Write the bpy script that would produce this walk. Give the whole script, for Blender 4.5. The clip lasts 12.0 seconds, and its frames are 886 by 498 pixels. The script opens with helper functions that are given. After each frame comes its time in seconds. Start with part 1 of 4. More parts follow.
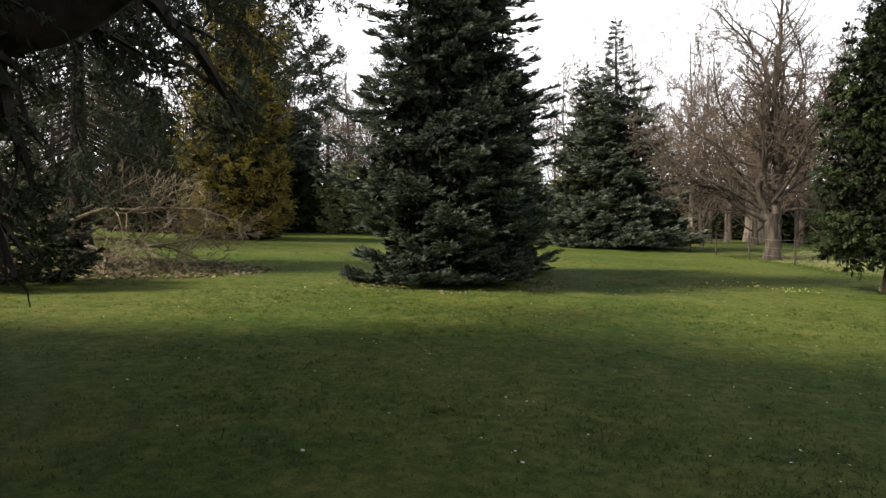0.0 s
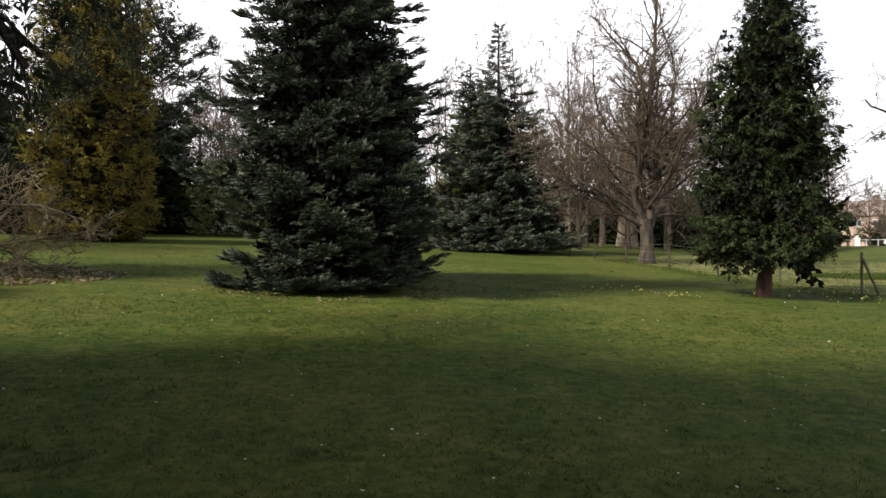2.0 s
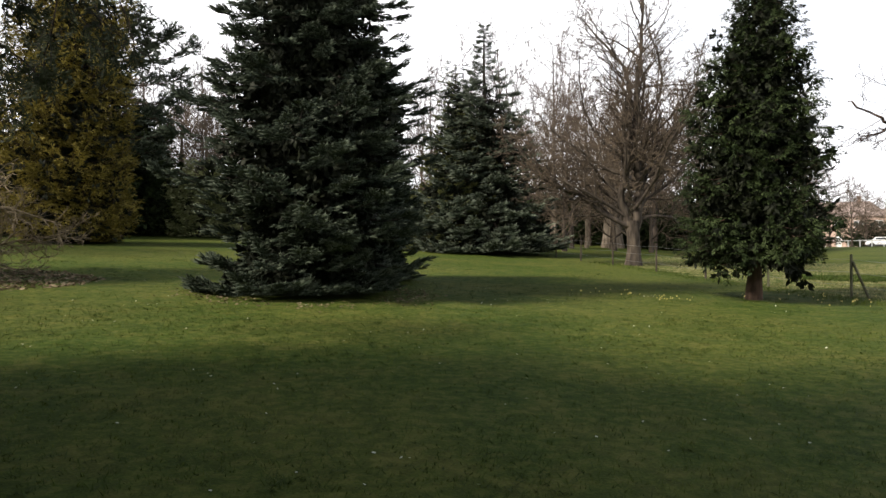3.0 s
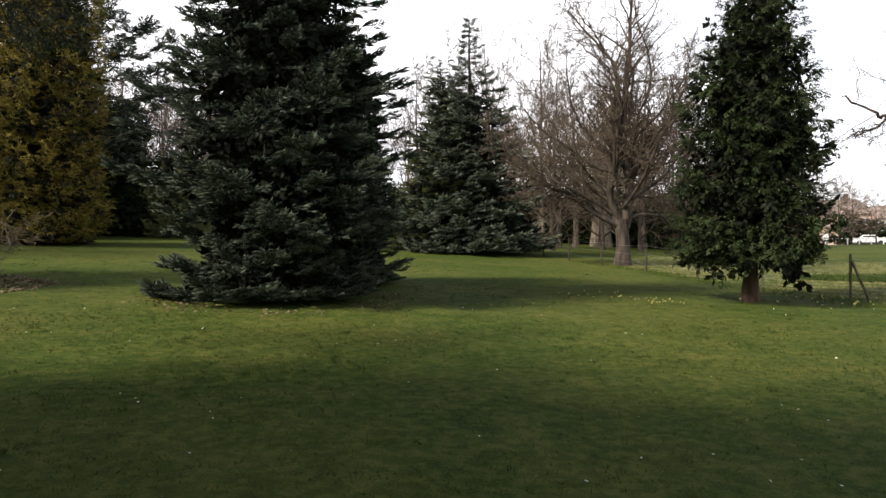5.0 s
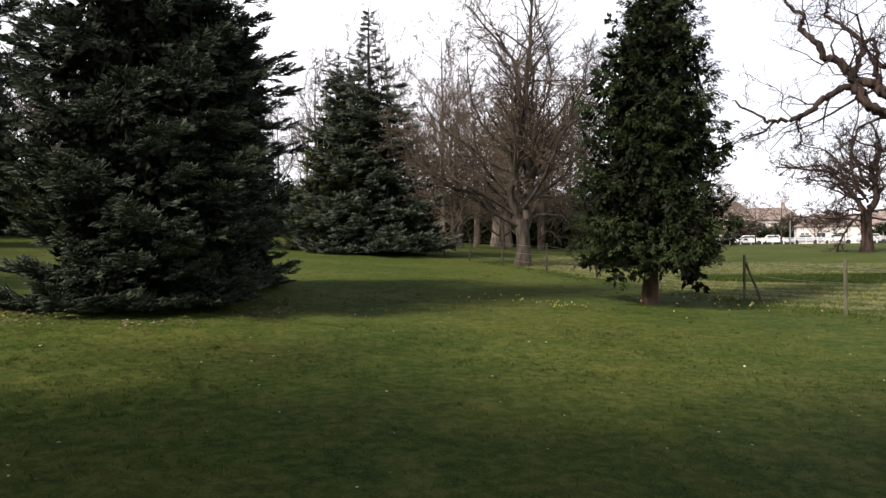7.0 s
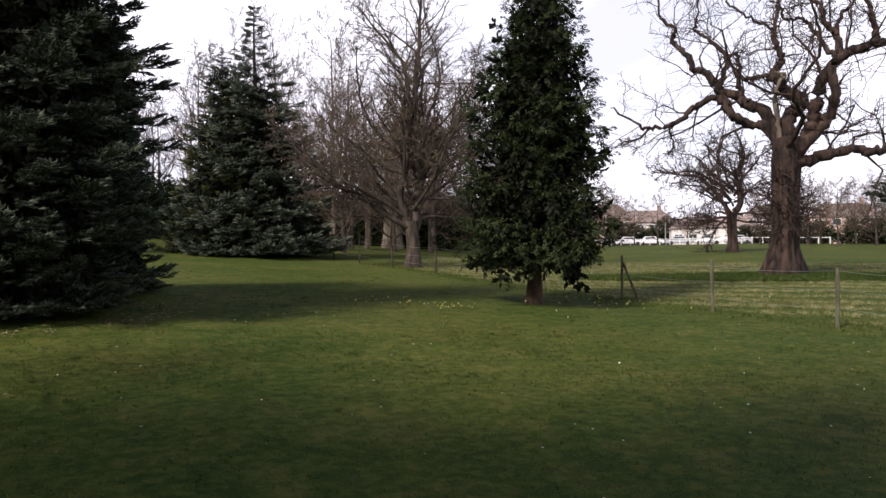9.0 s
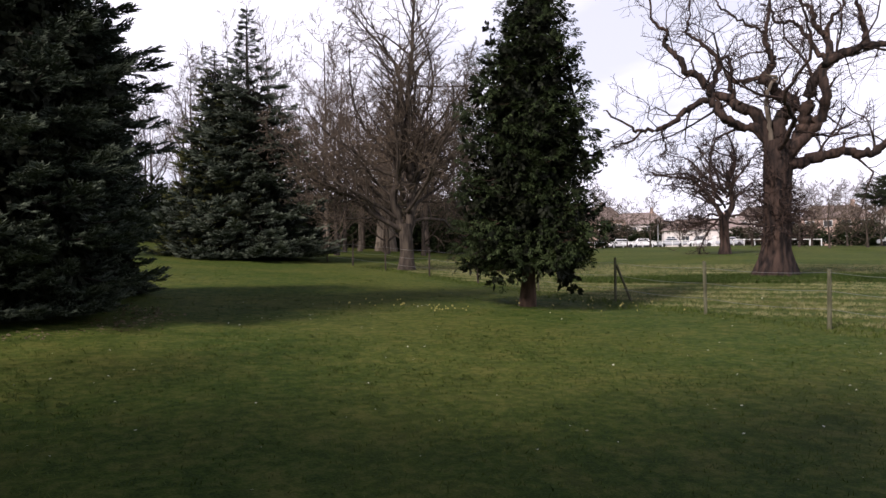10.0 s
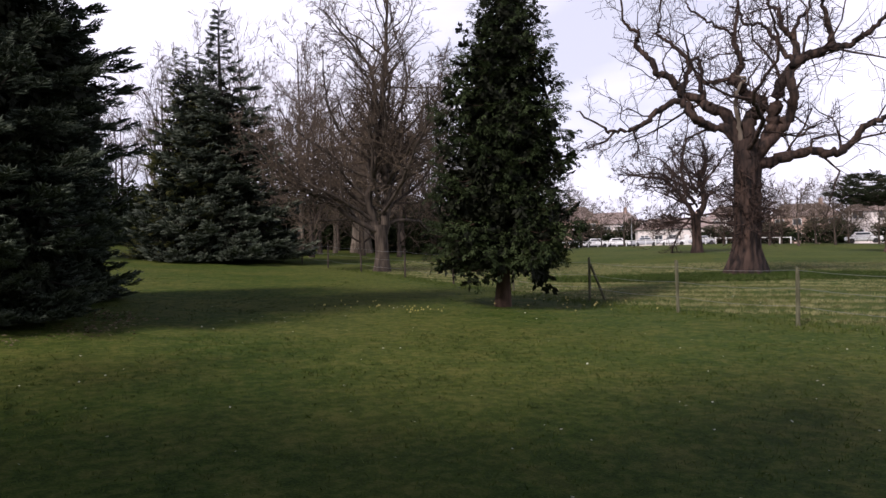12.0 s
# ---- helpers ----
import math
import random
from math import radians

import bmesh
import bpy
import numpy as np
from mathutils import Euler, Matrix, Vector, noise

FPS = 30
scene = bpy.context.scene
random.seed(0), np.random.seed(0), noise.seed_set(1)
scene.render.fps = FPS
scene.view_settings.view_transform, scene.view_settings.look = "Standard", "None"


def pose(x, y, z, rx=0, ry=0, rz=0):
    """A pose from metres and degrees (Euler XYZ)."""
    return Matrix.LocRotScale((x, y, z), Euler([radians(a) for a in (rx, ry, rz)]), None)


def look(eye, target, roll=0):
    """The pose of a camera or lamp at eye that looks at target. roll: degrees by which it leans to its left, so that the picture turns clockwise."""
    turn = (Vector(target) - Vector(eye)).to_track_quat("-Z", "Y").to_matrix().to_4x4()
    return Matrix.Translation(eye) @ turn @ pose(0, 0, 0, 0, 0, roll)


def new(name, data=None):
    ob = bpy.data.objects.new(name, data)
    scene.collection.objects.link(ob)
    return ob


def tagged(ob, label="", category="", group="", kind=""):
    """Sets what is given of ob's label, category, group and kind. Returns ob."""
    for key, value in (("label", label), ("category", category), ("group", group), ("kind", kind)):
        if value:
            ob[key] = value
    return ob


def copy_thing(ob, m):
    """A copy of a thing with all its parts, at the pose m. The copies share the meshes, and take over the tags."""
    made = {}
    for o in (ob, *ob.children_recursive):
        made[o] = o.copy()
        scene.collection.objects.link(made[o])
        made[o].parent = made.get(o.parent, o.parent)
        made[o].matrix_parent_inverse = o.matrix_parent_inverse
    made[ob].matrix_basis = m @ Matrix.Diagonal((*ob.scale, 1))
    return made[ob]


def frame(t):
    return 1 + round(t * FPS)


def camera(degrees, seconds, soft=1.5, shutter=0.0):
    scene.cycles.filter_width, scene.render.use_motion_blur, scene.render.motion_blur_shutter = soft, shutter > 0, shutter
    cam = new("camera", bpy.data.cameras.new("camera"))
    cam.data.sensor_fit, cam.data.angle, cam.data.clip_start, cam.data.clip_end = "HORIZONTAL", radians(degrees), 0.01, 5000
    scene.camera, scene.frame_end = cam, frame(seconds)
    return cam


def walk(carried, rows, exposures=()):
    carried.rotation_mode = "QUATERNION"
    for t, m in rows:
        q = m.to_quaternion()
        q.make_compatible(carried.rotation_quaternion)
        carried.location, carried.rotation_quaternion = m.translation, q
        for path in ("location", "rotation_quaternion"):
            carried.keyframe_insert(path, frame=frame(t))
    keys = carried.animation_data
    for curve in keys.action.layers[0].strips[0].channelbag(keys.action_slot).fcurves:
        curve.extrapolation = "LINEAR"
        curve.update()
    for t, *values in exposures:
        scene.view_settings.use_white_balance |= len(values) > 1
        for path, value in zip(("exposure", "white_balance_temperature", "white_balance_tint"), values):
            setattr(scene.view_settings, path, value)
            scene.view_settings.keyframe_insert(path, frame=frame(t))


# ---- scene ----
cam = camera(63.3, 12.0)
PATH = [
    (0, (0.298, 0.353, 1.555), (0.258, 2.352, 1.56), -0.4),
    (0.5, (0.301, 0.651, 1.56), (0.291, 2.651, 1.567), -0.4),
    (1, (0.203, 0.923, 1.536), (0.27, 2.921, 1.55), -0.5),
    (1.5, (0.206, 1.165, 1.527), (0.41, 3.155, 1.541), -0.4),
    (2, (0.331, 1.414, 1.548), (0.619, 3.393, 1.561), -0.3),
    (2.5, (0.394, 1.547, 1.564), (0.709, 3.522, 1.578), -0.4),
    (3, (0.385, 1.81, 1.595), (0.714, 3.783, 1.611), -0.4),
    (5, (0.734, 2.714, 1.642), (1.094, 4.681, 1.655), -0.6),
    (5.5, (0.804, 2.951, 1.642), (1.219, 4.908, 1.655), -0.6),
    (6, (0.988, 3.212, 1.663), (1.436, 5.161, 1.675), -0.6),
    (6.5, (1.064, 3.416, 1.662), (1.55, 5.356, 1.672), -0.6),
    (7, (1.106, 3.66, 1.689), (1.729, 5.561, 1.697), -0.6),
    (7.5, (1.166, 3.74, 1.695), (1.965, 5.574, 1.7), -0.6),
    (7.7, (1.194, 3.748, 1.688), (2.035, 5.562, 1.692), -0.6),
    (9.5, (1.266, 3.722, 1.689), (2.17, 5.506, 1.7), -0.9),
    (10, (1.251, 3.726, 1.687), (2.166, 5.504, 1.703), -1.0),
    (10.5, (1.262, 3.704, 1.683), (2.192, 5.474, 1.702), -1.2),
    (11, (1.257, 3.704, 1.685), (2.21, 5.462, 1.705), -1.3),
    (11.5, (1.256, 3.695, 1.684), (2.221, 5.447, 1.702), -1.4),
    (12, (1.255, 3.698, 1.692), (2.229, 5.444, 1.709), -1.5),
]
walk(cam, [(t, look(eye, target, roll)) for t, eye, target, roll in PATH],
     [(0.0, 0.65, 6500, 10), (1.5, 0.4, 6500, 10), (2.5, 0.33, 6500, 10), (5.5, 0.33, 6450, 11), (7.0, 0.13, 6350, 14), (9.5, -0.18, 6150, 21), (12.0, -0.36, 6000, 24)])


# ---- light ----
SUN_EL, SUN_AZ = 40.0, -112.0  # degrees above the horizon; clockwise from +y
world = bpy.data.worlds.new("sky")
scene.world = world
world.use_nodes = True
wn, wl = world.node_tree.nodes, world.node_tree.links
wn.clear()
sky = wn.new("ShaderNodeTexSky")
sky.sky_type, sky.sun_disc = "NISHITA", False
sky.sun_elevation, sky.sun_rotation = radians(SUN_EL), radians(SUN_AZ)
sky.air_density, sky.dust_density, sky.ozone_density = 1.0, 2.0, 1.0
wtc = wn.new("ShaderNodeTexCoord")
wmap = wn.new("ShaderNodeMapping")
wmap.inputs["Scale"].default_value = (1.0, 1.0, 2.6)
wl.new(wtc.outputs["Generated"], wmap.inputs["Vector"])
cloud = wn.new("ShaderNodeTexNoise")
cloud.inputs["Scale"].default_value, cloud.inputs["Detail"].default_value = 2.2, 6.0
wl.new(wmap.outputs["Vector"], cloud.inputs["Vector"])
cramp = wn.new("ShaderNodeValToRGB")
cramp.color_ramp.elements[0].position, cramp.color_ramp.elements[1].position = 0.34, 0.50
cramp.color_ramp.elements[0].color = (0.62, 0.62, 0.62, 1)
wl.new(cloud.outputs["Fac"], cramp.inputs["Fac"])
sep = wn.new("ShaderNodeSeparateXYZ")
wl.new(wtc.outputs["Generated"], sep.inputs["Vector"])
high = wn.new("ShaderNodeMapRange")  # the cloud thins towards the zenith
high.inputs["From Min"].default_value, high.inputs["From Max"].default_value = 0.33, 0.60
high.inputs["To Min"].default_value, high.inputs["To Max"].default_value = 1.0, 0.07
wl.new(sep.outputs["Z"], high.inputs["Value"])
thin = wn.new("ShaderNodeMath")
thin.operation = "MULTIPLY"
wl.new(cramp.outputs["Color"], thin.inputs[0])
wl.new(high.outputs["Result"], thin.inputs[1])
wmix = wn.new("ShaderNodeMixRGB")
wl.new(thin.outputs["Value"], wmix.inputs["Fac"])
wl.new(sky.outputs["Color"], wmix.inputs["Color1"])
wmix.inputs["Color2"].default_value = (17.2, 17.1, 17.6, 1)  # bright thin cloud
bg = wn.new("ShaderNodeBackground")
bg.inputs["Strength"].default_value = 0.09
wl.new(wmix.outputs["Color"], bg.inputs["Color"])
wout = wn.new("ShaderNodeOutputWorld")
wl.new(bg.outputs["Background"], wout.inputs["Surface"])

sun = new("sun", bpy.data.lights.new("sun", "SUN"))
sun.data.energy, sun.data.angle, sun.data.color = 5.0, radians(9.0), (1.0, 0.92, 0.78)
_a, _e = radians(SUN_AZ), radians(SUN_EL)
sun.matrix_world = look((0, 0, 40), Vector((0, 0, 40)) - Vector((math.sin(_a) * math.cos(_e), math.cos(_a) * math.cos(_e), math.sin(_e))))

# ---- materials ----


def material(name, rough=0.8):
    m = bpy.data.materials.new(name)
    m.use_nodes = True
    n, l = m.node_tree.nodes, m.node_tree.links
    b = n["Principled BSDF"]
    b.inputs["Roughness"].default_value = rough
    b.inputs["Specular IOR Level"].default_value = 0.3
    return m, n, l, b


def ramp(n, stops):
    r = n.new("ShaderNodeValToRGB")
    while len(r.color_ramp.elements) < len(stops):
        r.color_ramp.elements.new(0.5)
    for el, (p, c) in zip(r.color_ramp.elements, stops):
        el.position, el.color = p, (*c, 1)
    return r


def noise_tex(n, l, scale, detail=5.0, stretch=None):
    tc = n.new("ShaderNodeTexCoord")
    mp = n.new("ShaderNodeMapping")
    if stretch:
        mp.inputs["Scale"].default_value = stretch
    l.new(tc.outputs["Object"], mp.inputs["Vector"])
    t = n.new("ShaderNodeTexNoise")
    t.inputs["Scale"].default_value, t.inputs["Detail"].default_value = scale, detail
    l.new(mp.outputs["Vector"], t.inputs["Vector"])
    return t


def mix(n, l, a, b, fac, mode="MIX"):
    x = n.new("ShaderNodeMixRGB")
    x.blend_type = mode
    for sock, v in (("Fac", fac), ("Color1", a), ("Color2", b)):
        if isinstance(v, (int, float)):
            x.inputs[sock].default_value = v
        elif isinstance(v, tuple):
            x.inputs[sock].default_value = (*v, 1)
        else:
            l.new(v, x.inputs[sock])
    return x.outputs["Color"]


def leaf_mat(name, dark, mid, light, patch=0.9, glow=0.25, rough=0.62):
    """Foliage: each needle or leaf differs a little, and whole boughs differ in tone."""
    m, n, l, b = material(name, rough)
    b.inputs["Specular IOR Level"].default_value = 0.12
    geo = n.new("ShaderNodeNewGeometry")
    r1 = ramp(n, [(0.0, dark), (0.5, mid), (1.0, light)])
    l.new(geo.outputs["Random Per Island"], r1.inputs["Fac"])
    big = noise_tex(n, l, patch, 3.0)
    r2 = ramp(n, [(0.3, tuple(0.55 * c for c in mid)), (0.7, tuple(min(1, 1.3 * c) for c in light))])
    l.new(big.outputs["Fac"], r2.inputs["Fac"])
    col = mix(n, l, r1.outputs["Color"], r2.outputs["Color"], 0.45)
    l.new(col, b.inputs["Base Color"])
    tr = n.new("ShaderNodeBsdfTranslucent")
    l.new(col, tr.inputs["Color"])
    ms = n.new("ShaderNodeMixShader")
    ms.inputs["Fac"].default_value = glow
    l.new(b.outputs["BSDF"], ms.inputs[1])
    l.new(tr.outputs["BSDF"], ms.inputs[2])
    l.new(ms.outputs["Shader"], n["Material Output"].inputs["Surface"])
    return m


def bark_mat(name, dark, light, scale=6.0, stretch=(1, 1, 0.25), bump=0.6, moss=None):
    m, n, l, b = material(name, 0.9)
    t = noise_tex(n, l, scale, 8.0, stretch)
    r = ramp(n, [(0.38, dark), (0.62, light)])
    l.new(t.outputs["Fac"], r.inputs["Fac"])
    big = noise_tex(n, l, 0.8, 3.0)
    col = mix(n, l, r.outputs["Color"], tuple(0.6 * c for c in dark), big.outputs["Fac"])
    if moss:
        mt = noise_tex(n, l, 1.7, 4.0)
        mr = ramp(n, [(0.52, (0, 0, 0)), (0.68, (0.7, 0.7, 0.7))])
        l.new(mt.outputs["Fac"], mr.inputs["Fac"])
        col = mix(n, l, col, moss, mr.outputs["Color"])
    l.new(col, b.inputs["Base Color"])
    bp = n.new("ShaderNodeBump")
    bp.inputs["Strength"].default_value, bp.inputs["Distance"].default_value = bump, 0.05
    l.new(t.outputs["Fac"], bp.inputs["Height"])
    l.new(bp.outputs["Normal"], b.inputs["Normal"])
    return m


def plain_mat(name, colour, rough=0.7, vary=0.25, scale=3.0):
    m, n, l, b = material(name, rough)
    t = noise_tex(n, l, scale, 6.0)
    r = ramp(n, [(0.3, tuple(c * (1 - vary) for c in colour)), (0.7, tuple(min(1, c * (1 + vary)) for c in colour))])
    l.new(t.outputs["Fac"], r.inputs["Fac"])
    l.new(r.outputs["Color"], b.inputs["Base Color"])
    return m


def lawn_mat():
    m, n, l, b = material("lawn", 0.9)
    b.inputs["Specular IOR Level"].default_value = 0.1
    fine = noise_tex(n, l, 45.0, 8.0)
    mid = noise_tex(n, l, 2.2, 8.0)
    big = noise_tex(n, l, 0.22, 5.0)
    r1 = ramp(n, [(0.38, (0.008, 0.018, 0.003)), (0.5, (0.044, 0.074, 0.009)), (0.62, (0.112, 0.134, 0.025))])
    l.new(fine.outputs["Fac"], r1.inputs["Fac"])
    r2 = ramp(n, [(0.40, (0.021, 0.046, 0.004)), (0.50, (0.054, 0.084, 0.009)), (0.61, (0.123, 0.118, 0.027))])
    l.new(mid.outputs["Fac"], r2.inputs["Fac"])
    r3 = ramp(n, [(0.42, (0.026, 0.052, 0.005)), (0.58, (0.108, 0.104, 0.023))])
    l.new(big.outputs["Fac"], r3.inputs["Fac"])
    c = mix(n, l, r1.outputs["Color"], r2.outputs["Color"], 0.5)
    c = mix(n, l, c, r3.outputs["Color"], 0.36)
    moss = noise_tex(n, l, 8.5, 7.0)
    r4 = ramp(n, [(0.43, (0.010, 0.022, 0.003)), (0.51, (0.054, 0.082, 0.010)), (0.60, (0.142, 0.134, 0.036))])
    l.new(moss.outputs["Fac"], r4.inputs["Fac"])
    c = mix(n, l, c, r4.outputs["Color"], 0.26)
    l.new(c, b.inputs["Base Color"])
    bp = n.new("ShaderNodeBump")
    bp.inputs["Strength"].default_value, bp.inputs["Distance"].default_value = 0.5, 0.015
    l.new(fine.outputs["Fac"], bp.inputs["Height"])
    l.new(bp.outputs["Normal"], b.inputs["Normal"])
    return m


LAWN = lawn_mat()
GRASS = leaf_mat("grass_blade", (0.010, 0.025, 0.003), (0.050, 0.088, 0.012), (0.142, 0.166, 0.040), 0.35, 0.25)
# old needles painted darker for inner shade, new growth painted paler for sun
SPRUCE = leaf_mat("spruce_needles", (0.008, 0.014, 0.008), (0.018, 0.028, 0.016), (0.038, 0.052, 0.032), 0.8, 0.08)
SPRUCE_PALE = leaf_mat("sunlit_glaucous_needles", (0.045, 0.060, 0.042), (0.098, 0.120, 0.086), (0.185, 0.205, 0.155), 1.2, 0.06)
SPRUCE_TIP = leaf_mat("spruce_tip_needles", (0.024, 0.036, 0.023), (0.058, 0.077, 0.051), (0.122, 0.142, 0.102), 1.2, 0.06)
GREEN = leaf_mat("scale_leaves", (0.006, 0.013, 0.005), (0.021, 0.036, 0.013), (0.060, 0.080, 0.029), 1.3, 0.08)
GOLD = leaf_mat("golden_scale_leaves", (0.045, 0.041, 0.009), (0.155, 0.130, 0.026), (0.300, 0.238, 0.055), 1.1, 0.15)
DARKLEAF = leaf_mat("dark_needles", (0.012, 0.018, 0.010), (0.026, 0.036, 0.018), (0.05, 0.058, 0.03), 0.8)
OLIVE = leaf_mat("olive_needles", (0.05, 0.06, 0.018), (0.09, 0.10, 0.03), (0.16, 0.155, 0.055), 0.8)
# near-black, so the crowns' inner shade is put into the colour
SHADE = leaf_mat("painted_shade_twigs", (0.005, 0.007, 0.004), (0.010, 0.013, 0.007), (0.020, 0.023, 0.012), 0.8, 0.04)
PALEBUSH = leaf_mat("variegated_leaves", (0.10, 0.13, 0.04), (0.20, 0.23, 0.09), (0.42, 0.42, 0.22), 0.9)
IVY = leaf_mat("evergreen_leaves", (0.014, 0.022, 0.010), (0.028, 0.042, 0.016), (0.055, 0.072, 0.03), 0.5)
LITTER = leaf_mat("dead_leaves", (0.07, 0.048, 0.026), (0.15, 0.11, 0.065), (0.27, 0.215, 0.135), 2.0, 0.1)
PETAL_W = plain_mat("white_petals", (0.78, 0.78, 0.66), 0.6, 0.1)
PETAL_Y = plain_mat("yellow_petals", (0.74, 0.62, 0.16), 0.6, 0.15)
PETAL_P = plain_mat("pale_yellow_petals", (0.50, 0.44, 0.18), 0.6, 0.2)
BARK_CON = bark_mat("conifer_bark", (0.018, 0.014, 0.011), (0.065, 0.048, 0.036))
BARK_RED = bark_mat("reddish_bark", (0.038, 0.023, 0.016), (0.13, 0.080, 0.052))
BARK_GREY = bark_mat("grey_brown_bark", (0.034, 0.026, 0.020), (0.14, 0.11, 0.082))
BARK_TWIG = bark_mat("brown_twig_bark", (0.075, 0.056, 0.040), (0.22, 0.165, 0.115), 9.0)
BARK_WOOD = bark_mat("woodland_bark", (0.075, 0.058, 0.045), (0.23, 0.175, 0.14), 5.0)
BARK_OAK = bark_mat("oak_bark", (0.013, 0.009, 0.008), (0.125, 0.078, 0.058), 6.0, (1, 1, 0.2), 1.0)
BARK_PALE = bark_mat("pale_fibrous_bark", (0.15, 0.12, 0.09), (0.36, 0.30, 0.235), 5.0, (1, 1, 0.08))
BRANCH_PALE = bark_mat("pale_dead_wood", (0.18, 0.14, 0.09), (0.42, 0.335, 0.225), 9.0)
POSTWOOD = bark_mat("weathered_post_wood", (0.09, 0.088, 0.05), (0.24, 0.23, 0.145), 12.0)
WIRE = plain_mat("galvanised_wire", (0.32, 0.33, 0.33), 0.45, 0.1)
WIRE.node_tree.nodes["Principled BSDF"].inputs["Metallic"].default_value = 0.7

# ---- mesh helpers ----
rng = np.random.default_rng(11)


def mesh(name, V, T, mats, idx=None, smooth=False):
    """A triangle mesh from arrays."""
    V, T = np.asarray(V, np.float32), np.asarray(T, np.int32)
    me = bpy.data.meshes.new(name)
    me.vertices.add(len(V))
    me.vertices.foreach_set("co", V.ravel())
    me.loops.add(T.size)
    me.loops.foreach_set("vertex_index", T.ravel())
    me.polygons.add(len(T))
    me.polygons.foreach_set("loop_start", np.arange(0, T.size, 3, dtype=np.int32))
    me.polygons.foreach_set("loop_total", np.full(len(T), 3, np.int32))
    if idx is not None:
        me.polygons.foreach_set("material_index", np.asarray(idx, np.int32))
    me.polygons.foreach_set("use_smooth", np.full(len(T), smooth))
    for m in (mats if isinstance(mats, (list, tuple)) else [mats]):
        me.materials.append(m)
    me.update(calc_edges=True)
    return me


def apart(name, V, T, mats, parent, label="", idx=None, smooth=False):
    """One part: a mesh object under a thing."""
    ob = new(name, mesh(name, V, T, mats, idx, smooth))
    ob.parent = parent
    return tagged(ob, label)


def part(name, bm, mat, parent, label=""):
    me = bpy.data.meshes.new(name)
    bm.to_mesh(me)
    bm.free()
    me.materials.append(mat)
    ob = new(name, me)
    ob.parent = parent
    return tagged(ob, label)


def thing(name, at, label, category, group="", rz=0.0):
    ob = new(name)
    ob.matrix_world = pose(*at, 0, 0, rz)
    return tagged(ob, label, category, group)


def joined(pieces):
    """Joins (V, T) pairs."""
    vs, ts, k = [], [], 0
    for V, T in pieces:
        vs.append(V)
        ts.append(T + k)
        k += len(V)
    return np.concatenate(vs), np.concatenate(ts)


def unit(a):
    return a / np.maximum(np.linalg.norm(a, axis=-1, keepdims=True), 1e-9)


def tubes(P, R, sides=5, cap=False):
    """Tapered tubes along B polylines: P (B, n, 3), R (B, n)."""
    B, n, _ = P.shape
    tan = unit(np.gradient(P, axis=1))
    ref = np.where(np.abs(tan[:, :1, 2:3]) > 0.9, np.array([1.0, 0, 0]), np.array([0, 0, 1.0]))
    ref = np.broadcast_to(ref, tan.shape)
    u = unit(np.cross(tan, ref))
    v = np.cross(tan, u)
    a = np.linspace(0, 2 * np.pi, sides, endpoint=False)
    ring = u[:, :, None] * np.cos(a)[:, None] + v[:, :, None] * np.sin(a)[:, None]
    V = (P[:, :, None] + ring * R[:, :, None, None]).reshape(-1, 3)
    i, s = np.meshgrid(np.arange(n - 1), np.arange(sides), indexing="ij")
    q = np.stack([i * sides + s, i * sides + (s + 1) % sides, (i + 1) * sides + (s + 1) % sides, (i + 1) * sides + s], -1).reshape(-1, 4)
    T = np.concatenate([q[:, [0, 2, 1]], q[:, [0, 3, 2]]])
    T = (T[None] + (np.arange(B) * n * sides)[:, None, None]).reshape(-1, 3)
    return V, T


def scatter(tV, tT, origin, ax, up, scale):
    """Copies of a template along +x, laid along ax with up, at origin."""
    x = unit(ax)
    y = unit(np.cross(up, x))
    z = np.cross(x, y)
    M = np.stack([x, y, z], -1) * scale[:, None, None]
    V = np.einsum("bij,vj->bvi", M, tV) + origin[:, None]
    T = tT[None] + (np.arange(len(origin)) * len(tV))[:, None, None]
    return V.reshape(-1, 3), T.reshape(-1, 3)


def ground_z(x, y):
    """The lawn climbs ahead and falls to the right, then rises again beyond the fence."""
    p = np.clip(0.0525 * y - 0.040 * x - 0.01, -4.0, 3.9)
    r = np.hypot(x, y)
    g = np.where(y > -5, np.clip(0.023 * (r - 3.0), 0, 2.3), 0)
    g = g * np.clip((x + 2) / 8.0, 0, 1) * (1 - 0.3 * np.clip((x / np.maximum(np.abs(y), 1.0) - 1.15) / 0.7, 0, 1))
    return (p + g + np.sqrt((p - g) ** 2 + 0.02)) / 2 - 0.07


def gz(x, y):
    return float(ground_z(np.array([float(x)]), np.array([float(y)]))[0])


# ---- ground ----
_s = np.linspace(-1, 1, 241)
gx = 3000 * np.sign(_s) * (0.004 * np.abs(_s) + 0.006 * _s ** 2 + 0.99 * np.abs(_s) ** 7)
GX, GY = np.meshgrid(gx + 4.0, gx + 10.0, indexing="ij")
bumps = np.array([noise.noise((a * 0.35, b * 0.35, 0.3)) + 0.5 * noise.noise((a * 1.1, b * 1.1, 2.0)) if abs(a) < 120 and abs(b) < 120 else 0.0 for a, b in zip(GX.ravel(), GY.ravel())]).reshape(GX.shape)
GZ = ground_z(GX, GY) + 0.018 * bumps
N = len(gx)
ii, jj = np.meshgrid(np.arange(N - 1), np.arange(N - 1), indexing="ij")
q = np.stack([ii * N + jj, (ii + 1) * N + jj, (ii + 1) * N + jj + 1, ii * N + jj + 1], -1).reshape(-1, 4)
